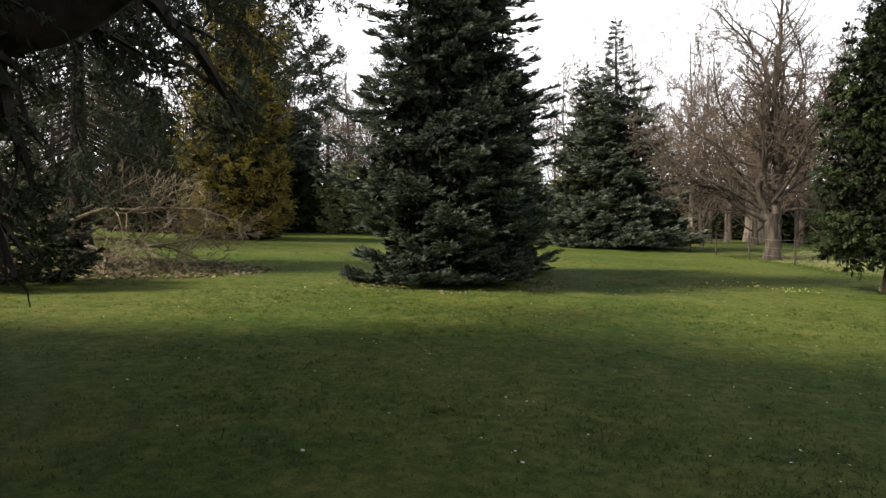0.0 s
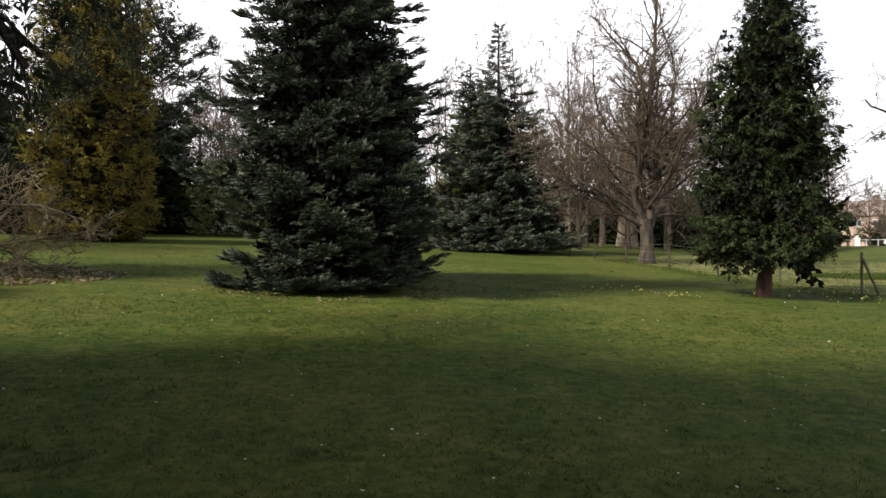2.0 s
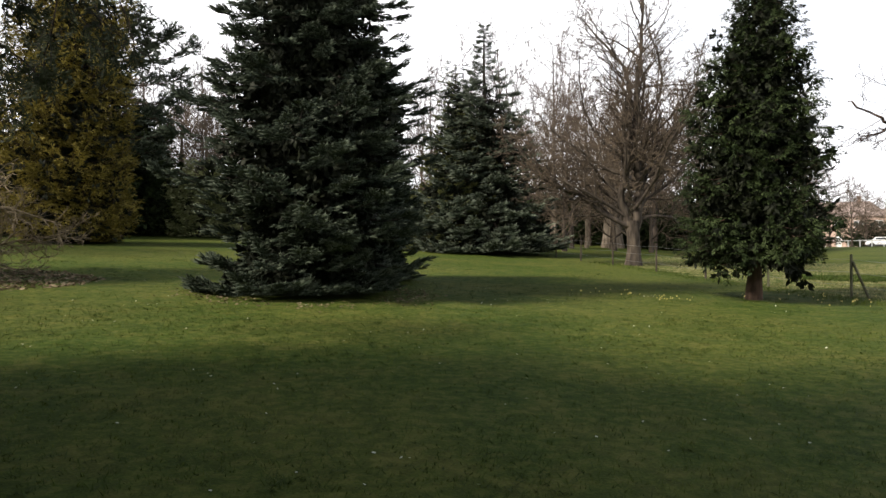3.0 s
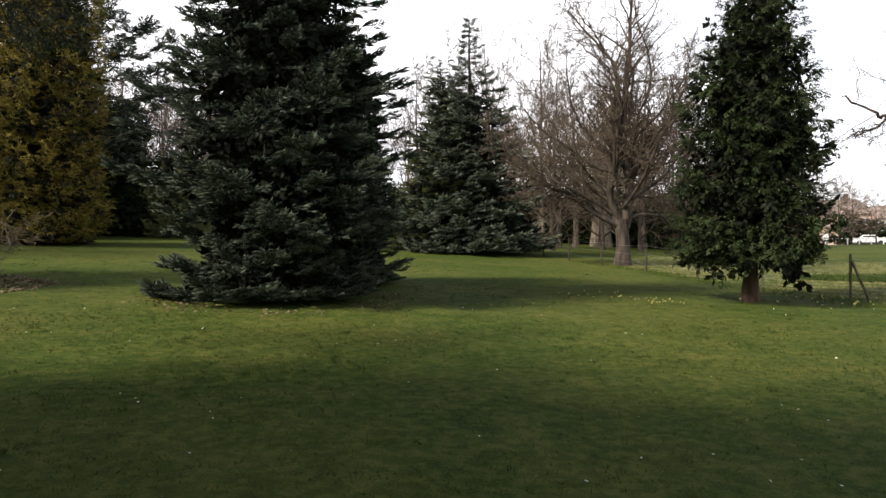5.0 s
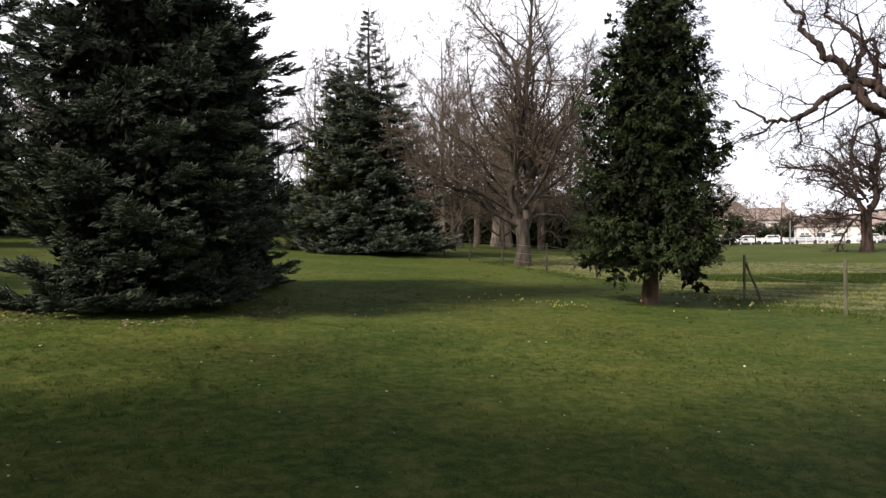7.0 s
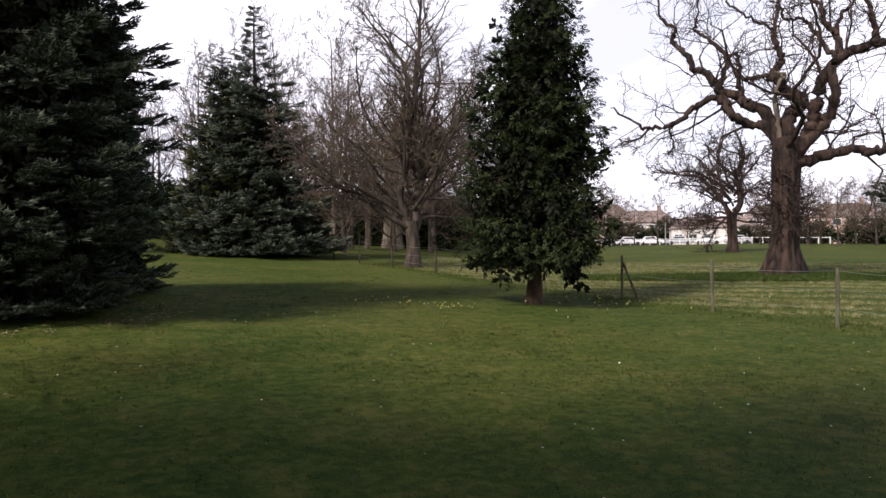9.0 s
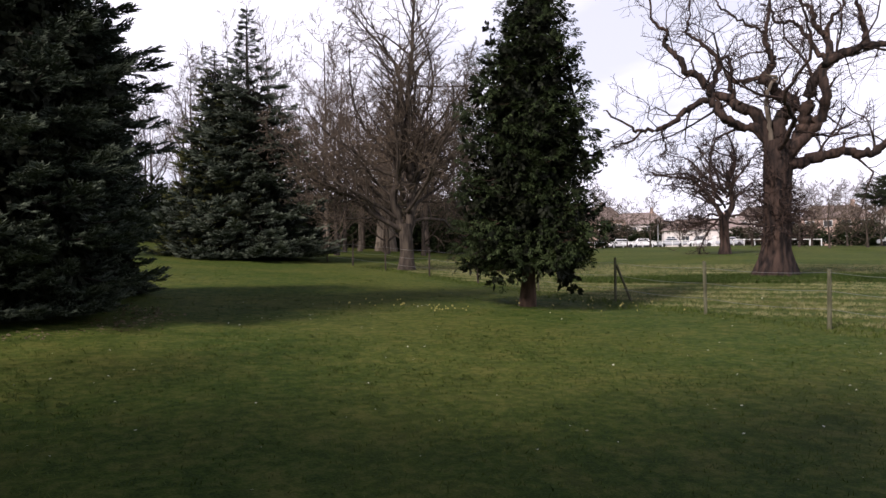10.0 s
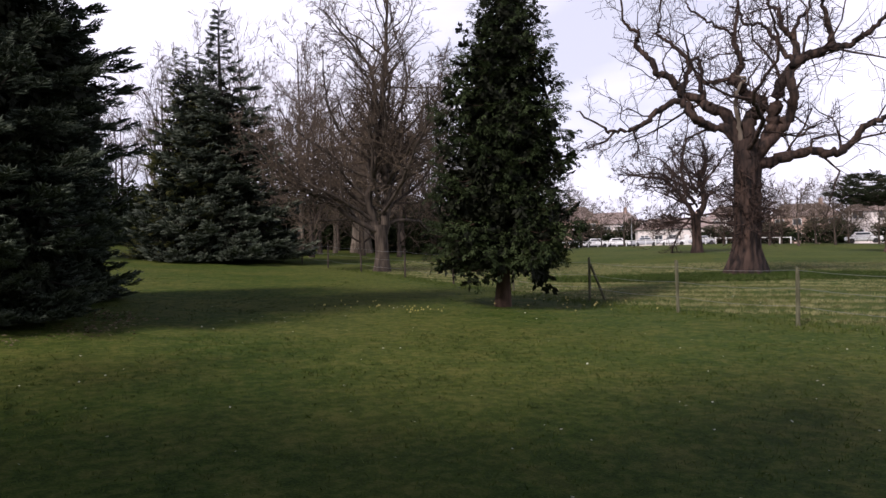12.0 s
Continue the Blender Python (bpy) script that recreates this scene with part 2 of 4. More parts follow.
ground = new("ground", mesh("ground", np.stack([GX, GY, GZ], -1).reshape(-1, 3), np.concatenate([q[:, [0, 1, 2]], q[:, [0, 2, 3]]]), LAWN, smooth=True))
tagged(ground, "gently sloping mown lawn with moss and worn patches", "lawn", kind="structure")


# ---- trees: the bare kind ----
def shoots(P, R, count, t0, t1, angle, ratio, n, wiggle, lift, thin=0.55, jitter=0.35):
    """Side shoots from polylines P with radii R: count on each, between t0 and t1 of its length."""
    B, m, _ = P.shape
    t = np.linspace(t0, t1, count)[None] + rng.uniform(-0.5, 0.5, (B, count)) * (t1 - t0) / count
    t = np.clip(t, 0.02, 0.995)
    k = t * (m - 1)
    i = np.minimum(k.astype(int), m - 2)
    f = (k - i)[..., None]
    b = np.arange(B)[:, None]
    o = P[b, i] * (1 - f) + P[b, i + 1] * f
    r = R[b, i] * (1 - f[..., 0]) + R[b, i + 1] * f[..., 0]
    d = unit(P[b, i + 1] - P[b, i])
    L = np.linalg.norm(np.diff(P, axis=1), axis=2).sum(1)[:, None] * ratio * (1.15 - 0.75 * t) * rng.uniform(1 - jitter, 1 + jitter, t.shape)
    az = rng.uniform(0, 2 * np.pi) + np.arange(count)[None] * 2.4 + rng.uniform(-0.6, 0.6, t.shape) + rng.uniform(0, 6.3, (B, 1))
    ref = np.where(np.abs(d[..., 2:3]) > 0.95, np.array([1.0, 0, 0]), np.array([0, 0, 1.0]))
    u = unit(np.cross(d, ref))
    v = np.cross(d, u)
    an = angle * rng.uniform(0.7, 1.3, t.shape)
    out = d * np.cos(an)[..., None] + (u * np.cos(az)[..., None] + v * np.sin(az)[..., None]) * np.sin(an)[..., None]
    out, o, r, L = out.reshape(-1, 3), o.reshape(-1, 3), r.reshape(-1), L.reshape(-1)
    return sprout(o, out, L, np.maximum(r * thin, 0.003), n, wiggle, lift)


def sprout(o, d, L, r, n, wiggle, lift):
    """Crooked polylines from o along d."""
    B = len(o)
    P = np.zeros((B, n, 3))
    P[:, 0] = o
    d = unit(d)
    for k in range(1, n):
        d = unit(d + rng.normal(0, wiggle, (B, 3)) + np.array([0, 0, lift]))
        P[:, k] = P[:, k - 1] + d * (L / (n - 1))[:, None]
    R = r[:, None] * np.linspace(1, 0.28, n)[None]
    return P, R


def bare_tree(name, at, label, height, radius, spread=0.85, limbs=16, low=0.2, levels=(7, 6, 5), bark=None, twig_mat=None, twig=0.006, lean=(0, 0), seed=1, group="", rz=0, lift=0.05, limb_ratio=0.55, flare=1.5, sway=0.05, wiggle=0.15, taper=0.8):
    """A leafless tree: trunk, limbs and a crown of branches and twigs."""
    global rng
    rng = np.random.default_rng(seed)
    tree = thing(name, at, label, "tree", group, rz)
    n = 12
    z = np.linspace(0, height, n)
    P = np.stack([lean[0] * z + sway * height * np.cumsum(rng.normal(0, 0.08, n)), lean[1] * z + sway * height * np.cumsum(rng.normal(0, 0.08, n)), z - 0.15], -1)
    P[:, :2] -= P[0, :2]
    R = radius * (1 - 0.93 * np.linspace(0, 1, n) ** taper)
    R[0] *= flare
    R[1] *= 1 + (flare - 1) * 0.15
    P0, R0 = P[None], R[None]
    V, T = tubes(P0, R0, 12)
    V += 0.05 * radius * rng.normal(0, 1, V.shape)
    P1, R1 = shoots(P0, R0, limbs, low, 0.97, spread, limb_ratio, 9, wiggle, lift, 0.55)
    apart("trunk", *joined([(V, T), tubes(P1, R1, 5)]), bark, tree, smooth=True)
    crown(tree, P1, R1, levels, twig_mat, twig, lift, wiggle)
    return tree


def crown(tree, P1, R1, levels, mat, twig, lift, wiggle=0.16):
    P2, R2 = shoots(P1, R1, levels[0], 0.2, 0.98, 0.75, 0.5, 6, wiggle, lift)
    P3, R3 = shoots(P2, R2, levels[1], 0.15, 0.98, 0.7, 0.55, 5, wiggle, lift)
    R2, R3 = np.maximum(R2, twig), np.maximum(R3, twig * 0.8)
    bits = [tubes(P2, R2, 4), tubes(P3, R3, 3)]
    if levels[2]:
        P4, R4 = shoots(P3, R3, levels[2], 0.15, 1.0, 0.65, 0.6, 3, wiggle, lift)
        bits.append(tubes(P4, np.maximum(R4, twig * 0.6), 3))
    apart("crown", *joined(bits), mat, tree)


def crooked(name, lines, radii, mat, tree, sides=8, wig=0.05, fine=6, seed=2):
    """Limbs as tubes of their own along control points, smoothed and made crooked."""
    g = np.random.default_rng(seed)
    out = []
    for pts, (ra, rb) in zip(lines, radii):
        pts = np.array(pts, float)
        n = (len(pts) - 1) * fine + 1
        t = np.linspace(0, len(pts) - 1, n)
        i = np.clip(t.astype(int), 0, len(pts) - 2)
        f = (t - i)[:, None]
        p0, p1, p2, p3 = pts[np.maximum(i - 1, 0)], pts[i], pts[i + 1], pts[np.minimum(i + 2, len(pts) - 1)]
        P = 0.5 * (2 * p1 + (p2 - p0) * f + (2 * p0 - 5 * p1 + 4 * p2 - p3) * f ** 2 + (3 * p1 - p0 - 3 * p2 + p3) * f ** 3)
        P[1:] += g.normal(0, wig, (n - 1, 3))
        R = np.linspace(ra, rb, n) * g.uniform(0.88, 1.15, n)
        apart(name, *tubes(P[None], R[None], sides), mat, tree, smooth=True)
        k = np.linspace(0, n - 1, 13).astype(int)
        out.append((P[k], R[k]))
    return np.array([p for p, _ in out]), np.array([r for _, r in out])


def spreading_tree(name, at, label, fork, radius, stems, reach, spread, levels, bark, twig_mat, twig, seed=1, leaders=(), bias=(0, 0), wiggle=0.2, girth=(0.3, 0.2), rz=0.0, side=13, climb=0.5, ratio=0.46):
    """A leafless tree whose short trunk forks into several long stems. leaders: limbs of a set course, as (points, first radius, last radius); bias: pull to one side;
    climb: how far up the stems leave, in heights of the fork; ratio: length of a side branch."""
    global rng
    rng = np.random.default_rng(seed)
    tree = thing(name, at, label, "tree", rz=rz)
    z = np.linspace(-0.2, fork, 8)
    P = np.stack([0.03 * np.sin(z * 2), 0.03 * np.cos(z * 1.7), z], -1)[None]
    R = (radius * (0.82 + 0.5 * np.exp(-np.maximum(z, 0) / 0.35) + 0.1 * np.clip(z / fork - 0.7, 0, 1)))[None]
    V, T = tubes(P, R, 14)
    apart("trunk", V + rng.normal(0, 0.03 * radius, V.shape), T, bark, tree, smooth=True)
    az = np.arange(stems) * 2.4 + rng.uniform(-0.3, 0.3, stems)
    an = np.linspace(spread * 0.45, spread * 1.15, stems)
    d = np.stack([np.sin(an) * np.cos(az) + bias[0], np.sin(an) * np.sin(az) + bias[1], np.cos(an)], -1)
    o = np.stack([0.4 * radius * np.cos(az), 0.4 * radius * np.sin(az), fork * (0.8 + climb * np.linspace(1, 0, stems) + rng.uniform(0, 0.1, stems))], -1)
    P1, R1 = sprout(o, d, reach * rng.uniform(0.8, 1.15, stems), radius * np.linspace(*girth, stems), 13, wiggle * 0.8, 0.03)
    for k in range(stems):
        apart("limb", *tubes(P1[k:k + 1], R1[k:k + 1], 7), bark, tree, smooth=True)
    if leaders:
        Pu, Ru = crooked("limb", [p for p, _, _ in leaders], [(a, b) for _, a, b in leaders], bark, tree, 8, 0.025, seed=seed)
        P1, R1 = np.concatenate([P1, Pu]), np.concatenate([R1, Ru])
    P2, R2 = shoots(P1, R1, side, 0.2, 0.98, 0.8, ratio, 9, wiggle, 0.03, 0.55)
    if leaders:
        P3, R3 = shoots(Pu, Ru, 24, 0.3, 0.98, 0.6, 0.3, 9, wiggle * 0.7, 0.05, 0.45)
        P2, R2 = np.concatenate([P2, P3]), np.concatenate([R2, R3])
    apart("branch_frame", *tubes(P2, R2, 5), bark, tree, smooth=True)
    crown(tree, P2, R2, levels, twig_mat, twig, 0.03, wiggle)
    return tree


# ---- trees: the evergreen kind ----
def spray_needles(laterals=9, per=5, needle=0.14, width=0.020, body=0.042, seed=3):
    """A spruce spray, 1 long along +x: bottlebrush shoots set with needles. The outer shoots are the paler new growth."""
    g = np.random.default_rng(seed)
    V, T, tip = [], [], []
    axes = [((0, 0, 0), (1, 0, 0.05), 1.0)]
    for k in range(laterals):
        s = 0.10 + 0.74 * k / laterals
        side = 1 if k % 2 else -1
        axes.append(((s, 0, 0.02), (0.75, side * g.uniform(0.45, 0.9), g.uniform(-0.15, 0.45)), 0.62 * (1.1 - s)))
    for o, d, L in axes:
        o, d = np.array(o), unit(np.array(d, float))
        u = unit(np.cross(d, [0, 0, 1.0]))
        v = np.cross(d, u)
        for t0, t1 in (((0.0, 0.6), (0.5, 1.08)) if L > 0.9 else ((0.1, 1.1),)):
            k0 = len(V)
            V.append(o + d * L * t0)
            for a in (0.5, 2.6, 4.7):
                V.append(o + d * L * (t0 * 0.45 + t1 * 0.55) + body * (u * math.cos(a) + v * math.sin(a)))
            V.append(o + d * L * t1)
            for j in range(3):
                p, q2 = k0 + 1 + j, k0 + 1 + (j + 1) % 3
                T += [(k0, q2, p), (k0 + 4, p, q2)]
                tip += [1 if t0 > 0.3 or L < 0.45 else 0] * 2
        m = max(2, int(per * (0.4 + L)))
        for j in range(m):
            t = (j + 0.6) / m
            c = o + d * L * t
            a = g.uniform(0, 6.28)
            side = u * math.cos(a) + v * math.sin(a)
            e = unit(d * 0.8 + side * 0.8) * needle * g.uniform(0.7, 1.3)
            w = unit(np.cross(e, g.normal(0, 1, 3))) * width
            k0 = len(V)
            V += [c - w, c + w, c + e]
            T.append((k0, k0 + 1, k0 + 2))
            tip.append(1 if t > 0.6 else 0)
    return np.array(V), np.array(T), np.array(tip)


def spray_fan(leaves=12, length=0.3, width=0.09, seed=4, hang=0.25):
    """A fan of scale-leaf fronds, 1 long along +x, hanging at the tips."""
    g = np.random.default_rng(seed)
    V, T = [], []
    for k in range(leaves):
        s = g.uniform(0.0, 0.8)
        a = g.uniform(-1.1, 1.1)
        d = unit(np.array([math.cos(a), math.sin(a), g.uniform(-0.5, 0.4)]))
        o = np.array([s, 0.12 * a * s, -hang * s * s])
        L = length * g.uniform(0.7, 1.3)
        w = unit(np.cross(d, [g.normal(0, 0.5), g.normal(0, 0.5), 1])) * width * g.uniform(0.7, 1.2)
        k0 = len(V)
        V += [o, o + d * L * 0.55 + w, o + d * L * 0.55 - w, o + d * L + np.array([0, 0, -hang * L])]
        T += [(k0, k0 + 2, k0 + 1), (k0 + 1, k0 + 2, k0 + 3)]
    return np.array(V), np.array(T), np.zeros(len(T))


INNER = spray_fan(12, 0.34, 0.10, 9, 0.2)


def evergreen(name, at, label, height, profile, trunk_r, template, mats, bark, branches=420, sprays=14, size=0.4, base=0.2, droop=0.35, upturn=0.3, seed=1, rz=0, group="", inner=0.25, fan=0.9, rough=0.42, hang=0.15, clump=0.0, category="tree", offset=None, fill=0, lean=0.0, inside=None, plate=0.0, skew=1.12):
    """A conifer: trunk, drooping boughs, and sprays along each bough. profile(h) gives the bough length at height h (0..1);
    plate: half the width of a flat bough, as a share of its length; skew: above 1 the lower boughs stand closer."""
    global rng
    rng = np.random.default_rng(seed)
    tree = thing(name, at, label, category, group, rz)
    n = 10
    z = np.linspace(-0.15, height, n)
    P = np.stack([lean * z + 0.02 * np.sin(z), 0.02 * np.cos(z * 1.3), z], -1)[None]
    R = trunk_r * (1 - 0.95 * np.linspace(0, 1, n))[None]
    R[0, 0] *= 1.5
    apart("trunk", *tubes(P, R, 12), bark, tree, smooth=True)
    B = branches
    h = base + (1 - base) * (np.arange(B) + rng.uniform(0, 1, B)) / B * 0.985
    h = base + (1 - base) * ((h - base) / (1 - base)) ** skew
    az = np.arange(B) * 2.39996 + rng.uniform(-0.4, 0.4, B)
    L = np.array([profile(v) for v in h])
    lump = np.array([noise.noise((3.0 * v * height / 4 + seed, 1.6 * math.cos(a), 1.6 * math.sin(a))) for v, a in zip(h, az)])
    L = L * rng.uniform(0.82, 1.08, B) * np.minimum(1 + rough * np.minimum(1, 0.35 + 3 * h) * lump, 1.12)
    if offset is not None:
        L = L * np.array([offset(v, a) for v, a in zip(h, az)])
    m = 8
    s = np.linspace(0, 1, m)[None]
    side = rng.normal(0, 0.12, (B, 1)) * s ** 2
    ca, sa = np.cos(az)[:, None], np.sin(az)[:, None]
    BP = np.zeros((B, m, 3))
    BP[..., 0] = L[:, None] * (s * ca - side * sa)
    BP[..., 1] = L[:, None] * (s * sa + side * ca)
    dr = droop * rng.uniform(0.7, 1.3, (B, 1)) * (1.15 - 0.8 * h[:, None])
    dr = np.minimum(dr, 0.95 * h[:, None] * height / np.maximum(L[:, None], 0.1))
    BP[..., 2] = h[:, None] * height + L[:, None] * (-dr * np.sin(s * 1.9) + upturn * s ** 3)
    low = 0.06 - BP[..., 2]
    BP[..., 2] = np.where(low > 0, 0.06 + 0.15 * np.abs(rng.normal(0, 0.4, low.shape)), BP[..., 2])
    BR = np.maximum(0.012, 0.012 * L[:, None]) * (1 - 0.8 * s)
    fV, fT = tubes(BP, BR, 4)
    fV[:, 0] += lean * fV[:, 2]
    apart("bough_frame", fV, fT, bark, tree)
    cnt = np.maximum(3, (sprays * (0.35 + 0.65 * L / max(L.max(), 0.1))).astype(int))
    bi = np.repeat(np.arange(B), cnt)
    t = inner + (1 - inner) * rng.uniform(0, 1, len(bi)) ** 0.75
    k = t * (m - 1)
    i = np.minimum(k.astype(int), m - 2)
    f = (k - i)[:, None]
    o = BP[bi, i] * (1 - f) + BP[bi, i + 1] * f
    d = unit(BP[bi, i + 1] - BP[bi, i])
    if clump:
        cell = np.floor(t * 5).astype(int)
        shift = rng.normal(0, 1, (B, 6, 2))[bi, np.minimum(cell, 5)]
        t = (cell + 0.5 + 0.5 * (t * 5 - cell - 0.5)) / 5
        k = t * (m - 1)
        i = np.minimum(k.astype(int), m - 2)
        f = (k - i)[:, None]
        o = BP[bi, i] * (1 - f) + BP[bi, i + 1] * f
    sd = rng.uniform(-1, 1, len(bi)) * fan
    hor = unit(np.cross(d, np.array([0, 0, 1.0])))
    ax = unit(d * np.cos(sd)[:, None] + hor * np.sin(sd)[:, None] + np.array([0, 0, -hang]) + rng.normal(0, 0.16, d.shape))
    up = unit(np.array([0, 0, 1.0]) + rng.normal(0, 0.3, d.shape))
    sc = size * rng.uniform(0.6, 1.25, len(bi)) * (0.3 + 0.7 * np.minimum(1, 1.6 * L[bi] / max(L.max(), 0.1)))
    o = o + hor * (rng.normal(0, 0.10, (len(bi), 1)) * L[bi][:, None] * 0.6)
    if clump:
        o = o + hor * (shift[:, :1] * clump) + np.array([0, 0, 1.0]) * (shift[:, 1:] * clump * 0.6)
        ax = unit(ax + rng.normal(0, 0.42, ax.shape) + np.array([0, 0, 0.12]))
    tV, tT, tip = template
    if plate:
        lat = rng.uniform(-1, 1, len(bi)) * np.minimum(1.0, (1 - t) * 2.0 + 0.15) * np.clip((t + 0.25) * 1.6, 0, 1)
        wide = (lat * plate * np.minimum(L[bi], 2.6))[:, None]
        o = BP[bi, i] * (1 - f) + BP[bi, i + 1] * f + hor * wide + np.array([0, 0, 1.0]) * (rng.normal(0, 0.03, (len(bi), 1)) - 0.22 * np.abs(wide))
        ax = unit(d + hor * (lat * 1.1)[:, None] + np.array([0, 0, 0.05]) + rng.normal(0, 0.13, d.shape))
        up = unit(np.array([0, 0, 1.0]) + rng.normal(0, 0.2, d.shape))
    V, T = scatter(tV, tT, o, ax, up, sc)
    V[:, 2] = np.maximum(V[:, 2], 0.02)
    if plate:
        tip = (np.asarray(tip)[None] * (np.maximum(t, np.abs(lat)) > 0.62)[:, None]).ravel()
    else:
        tip = np.tile(tip, len(bi))
    V[:, 0] += lean * V[:, 2]
    apart("crown", V, T, mats, tree, idx=tip if len(mats) > 1 else None)
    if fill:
        # dense inner twigs; their near-black colour paints the shade inside the crown
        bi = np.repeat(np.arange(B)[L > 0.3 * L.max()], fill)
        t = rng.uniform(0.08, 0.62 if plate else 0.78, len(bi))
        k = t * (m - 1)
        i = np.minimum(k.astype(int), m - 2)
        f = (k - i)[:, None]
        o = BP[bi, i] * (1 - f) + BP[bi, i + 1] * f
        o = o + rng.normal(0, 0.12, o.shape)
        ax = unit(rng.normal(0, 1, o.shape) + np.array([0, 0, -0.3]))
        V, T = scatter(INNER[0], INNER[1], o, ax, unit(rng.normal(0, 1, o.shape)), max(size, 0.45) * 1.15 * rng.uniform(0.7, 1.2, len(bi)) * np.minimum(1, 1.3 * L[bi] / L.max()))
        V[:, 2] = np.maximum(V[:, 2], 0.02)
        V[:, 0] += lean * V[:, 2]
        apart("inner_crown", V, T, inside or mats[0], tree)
    return tree

# ---- evergreens near the walk ----
def lerp_profile(*pts):
    hs, ls = zip(*pts)
    return lambda h: float(np.interp(h, hs, ls))


def on(p):
    return (p[0], p[1], gz(*p))


NEEDLE = spray_needles()
FAN = spray_fan()
FROND = spray_fan(17, 0.26, 0.042, 6, 0.5)
TUFTY = spray_fan(20, 0.22, 0.040, 7, 0.25)
BIG = (0.08, 17.2)
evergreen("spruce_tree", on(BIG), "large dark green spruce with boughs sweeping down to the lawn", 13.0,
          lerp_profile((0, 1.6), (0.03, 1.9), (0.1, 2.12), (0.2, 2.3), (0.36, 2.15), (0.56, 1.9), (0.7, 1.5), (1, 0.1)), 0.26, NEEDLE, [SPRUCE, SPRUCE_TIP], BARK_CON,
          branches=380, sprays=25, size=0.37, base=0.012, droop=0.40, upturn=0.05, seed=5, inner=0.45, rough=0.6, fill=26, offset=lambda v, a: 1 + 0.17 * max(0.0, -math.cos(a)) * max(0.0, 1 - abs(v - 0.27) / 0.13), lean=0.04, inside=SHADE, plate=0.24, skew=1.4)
FAR_SPRUCE = (9.1, 40.0)
evergreen("spruce_tree", on(FAR_SPRUCE), "grey-green conical spruce with a slender leading shoot", 12.7,
          lerp_profile((0, 2.9), (0.06, 4.0), (0.15, 4.0), (0.35, 3.4), (0.6, 2.1), (0.74, 1.15), (0.8, 0.7), (1, 0.08)), 0.28, NEEDLE, [SPRUCE, SPRUCE_PALE], BARK_CON,
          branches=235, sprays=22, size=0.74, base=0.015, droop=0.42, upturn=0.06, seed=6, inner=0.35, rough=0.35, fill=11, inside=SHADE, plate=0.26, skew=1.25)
SIDE_SPRUCE = (7.7, 41.0)
evergreen("spruce_tree", on(SIDE_SPRUCE), "round-topped olive-green spruce crowded behind a taller one", 10.6,
          lerp_profile((0, 2.9), (0.4, 2.3), (0.75, 1.2), (0.9, 0.9), (1, 0.5)), 0.2, NEEDLE, [SPRUCE, OLIVE], BARK_CON,
          branches=200, sprays=12, size=0.6, base=0.02, droop=0.3, upturn=0.05, seed=16, inner=0.3, fill=12, inside=SHADE, plate=0.28)
BACK_SPRUCE = (1.6, 20.6)
evergreen("spruce_tree", on(BACK_SPRUCE), "smaller blue-green spruce close behind the large one", 7.0,
          lerp_profile((0, 1.1), (0.4, 1.0), (0.8, 0.5), (1, 0.05)), 0.14, NEEDLE, [SPRUCE, SPRUCE_TIP], BARK_CON,
          branches=170, sprays=13, size=0.36, base=0.01, droop=0.3, upturn=0.05, seed=17, fill=12, inside=SHADE, plate=0.3)
HOLLY = evergreen("holly_tree", on((-11.4, 49.5)), "dense dark evergreen tree at the lawn's edge", 8.5,
                  lerp_profile((0, 2.2), (0.4, 2.6), (0.8, 1.6), (1, 0.5)), 0.2, FAN, [IVY], BARK_CON,
                  branches=150, sprays=14, size=0.8, base=0.03, droop=0.15, seed=19, fill=8, inside=SHADE, group="dark evergreen trees")
copy_thing(HOLLY, pose(-13.6, 45.0, gz(-13.6, 45.0), 0, 0, 110))
copy_thing(HOLLY, pose(-17.5, 41.0, gz(-17.5, 41.0), 0, 0, 230))
CEDAR = (10.6, 17.65)
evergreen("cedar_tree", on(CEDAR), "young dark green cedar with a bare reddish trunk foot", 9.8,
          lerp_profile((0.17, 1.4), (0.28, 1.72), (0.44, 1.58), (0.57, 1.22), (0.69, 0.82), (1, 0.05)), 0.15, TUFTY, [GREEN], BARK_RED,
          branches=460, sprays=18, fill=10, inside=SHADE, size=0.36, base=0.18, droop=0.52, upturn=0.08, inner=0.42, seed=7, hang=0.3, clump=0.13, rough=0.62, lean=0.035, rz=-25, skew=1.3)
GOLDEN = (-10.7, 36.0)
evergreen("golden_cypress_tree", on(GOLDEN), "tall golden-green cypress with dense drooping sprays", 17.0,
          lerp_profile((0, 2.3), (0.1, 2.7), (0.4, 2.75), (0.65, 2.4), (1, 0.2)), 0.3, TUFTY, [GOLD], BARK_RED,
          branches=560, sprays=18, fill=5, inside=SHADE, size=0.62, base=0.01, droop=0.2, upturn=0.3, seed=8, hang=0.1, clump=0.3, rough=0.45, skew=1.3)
PINE = (-11.6, 46.0)
evergreen("pine_tree", on(PINE), "dark pine with flat layered foliage", 13.2,
          lerp_profile((0, 0.5), (0.3, 2.5), (0.5, 4.4), (0.75, 4.5), (0.9, 3.0), (1, 0.6)), 0.35, NEEDLE, [SPRUCE, SPRUCE_TIP], BARK_RED,
          branches=60, sprays=30, size=0.85, base=0.3, droop=0.05, upturn=0.16, seed=9, inner=0.4, fan=1.5, hang=0.0, clump=0.2)

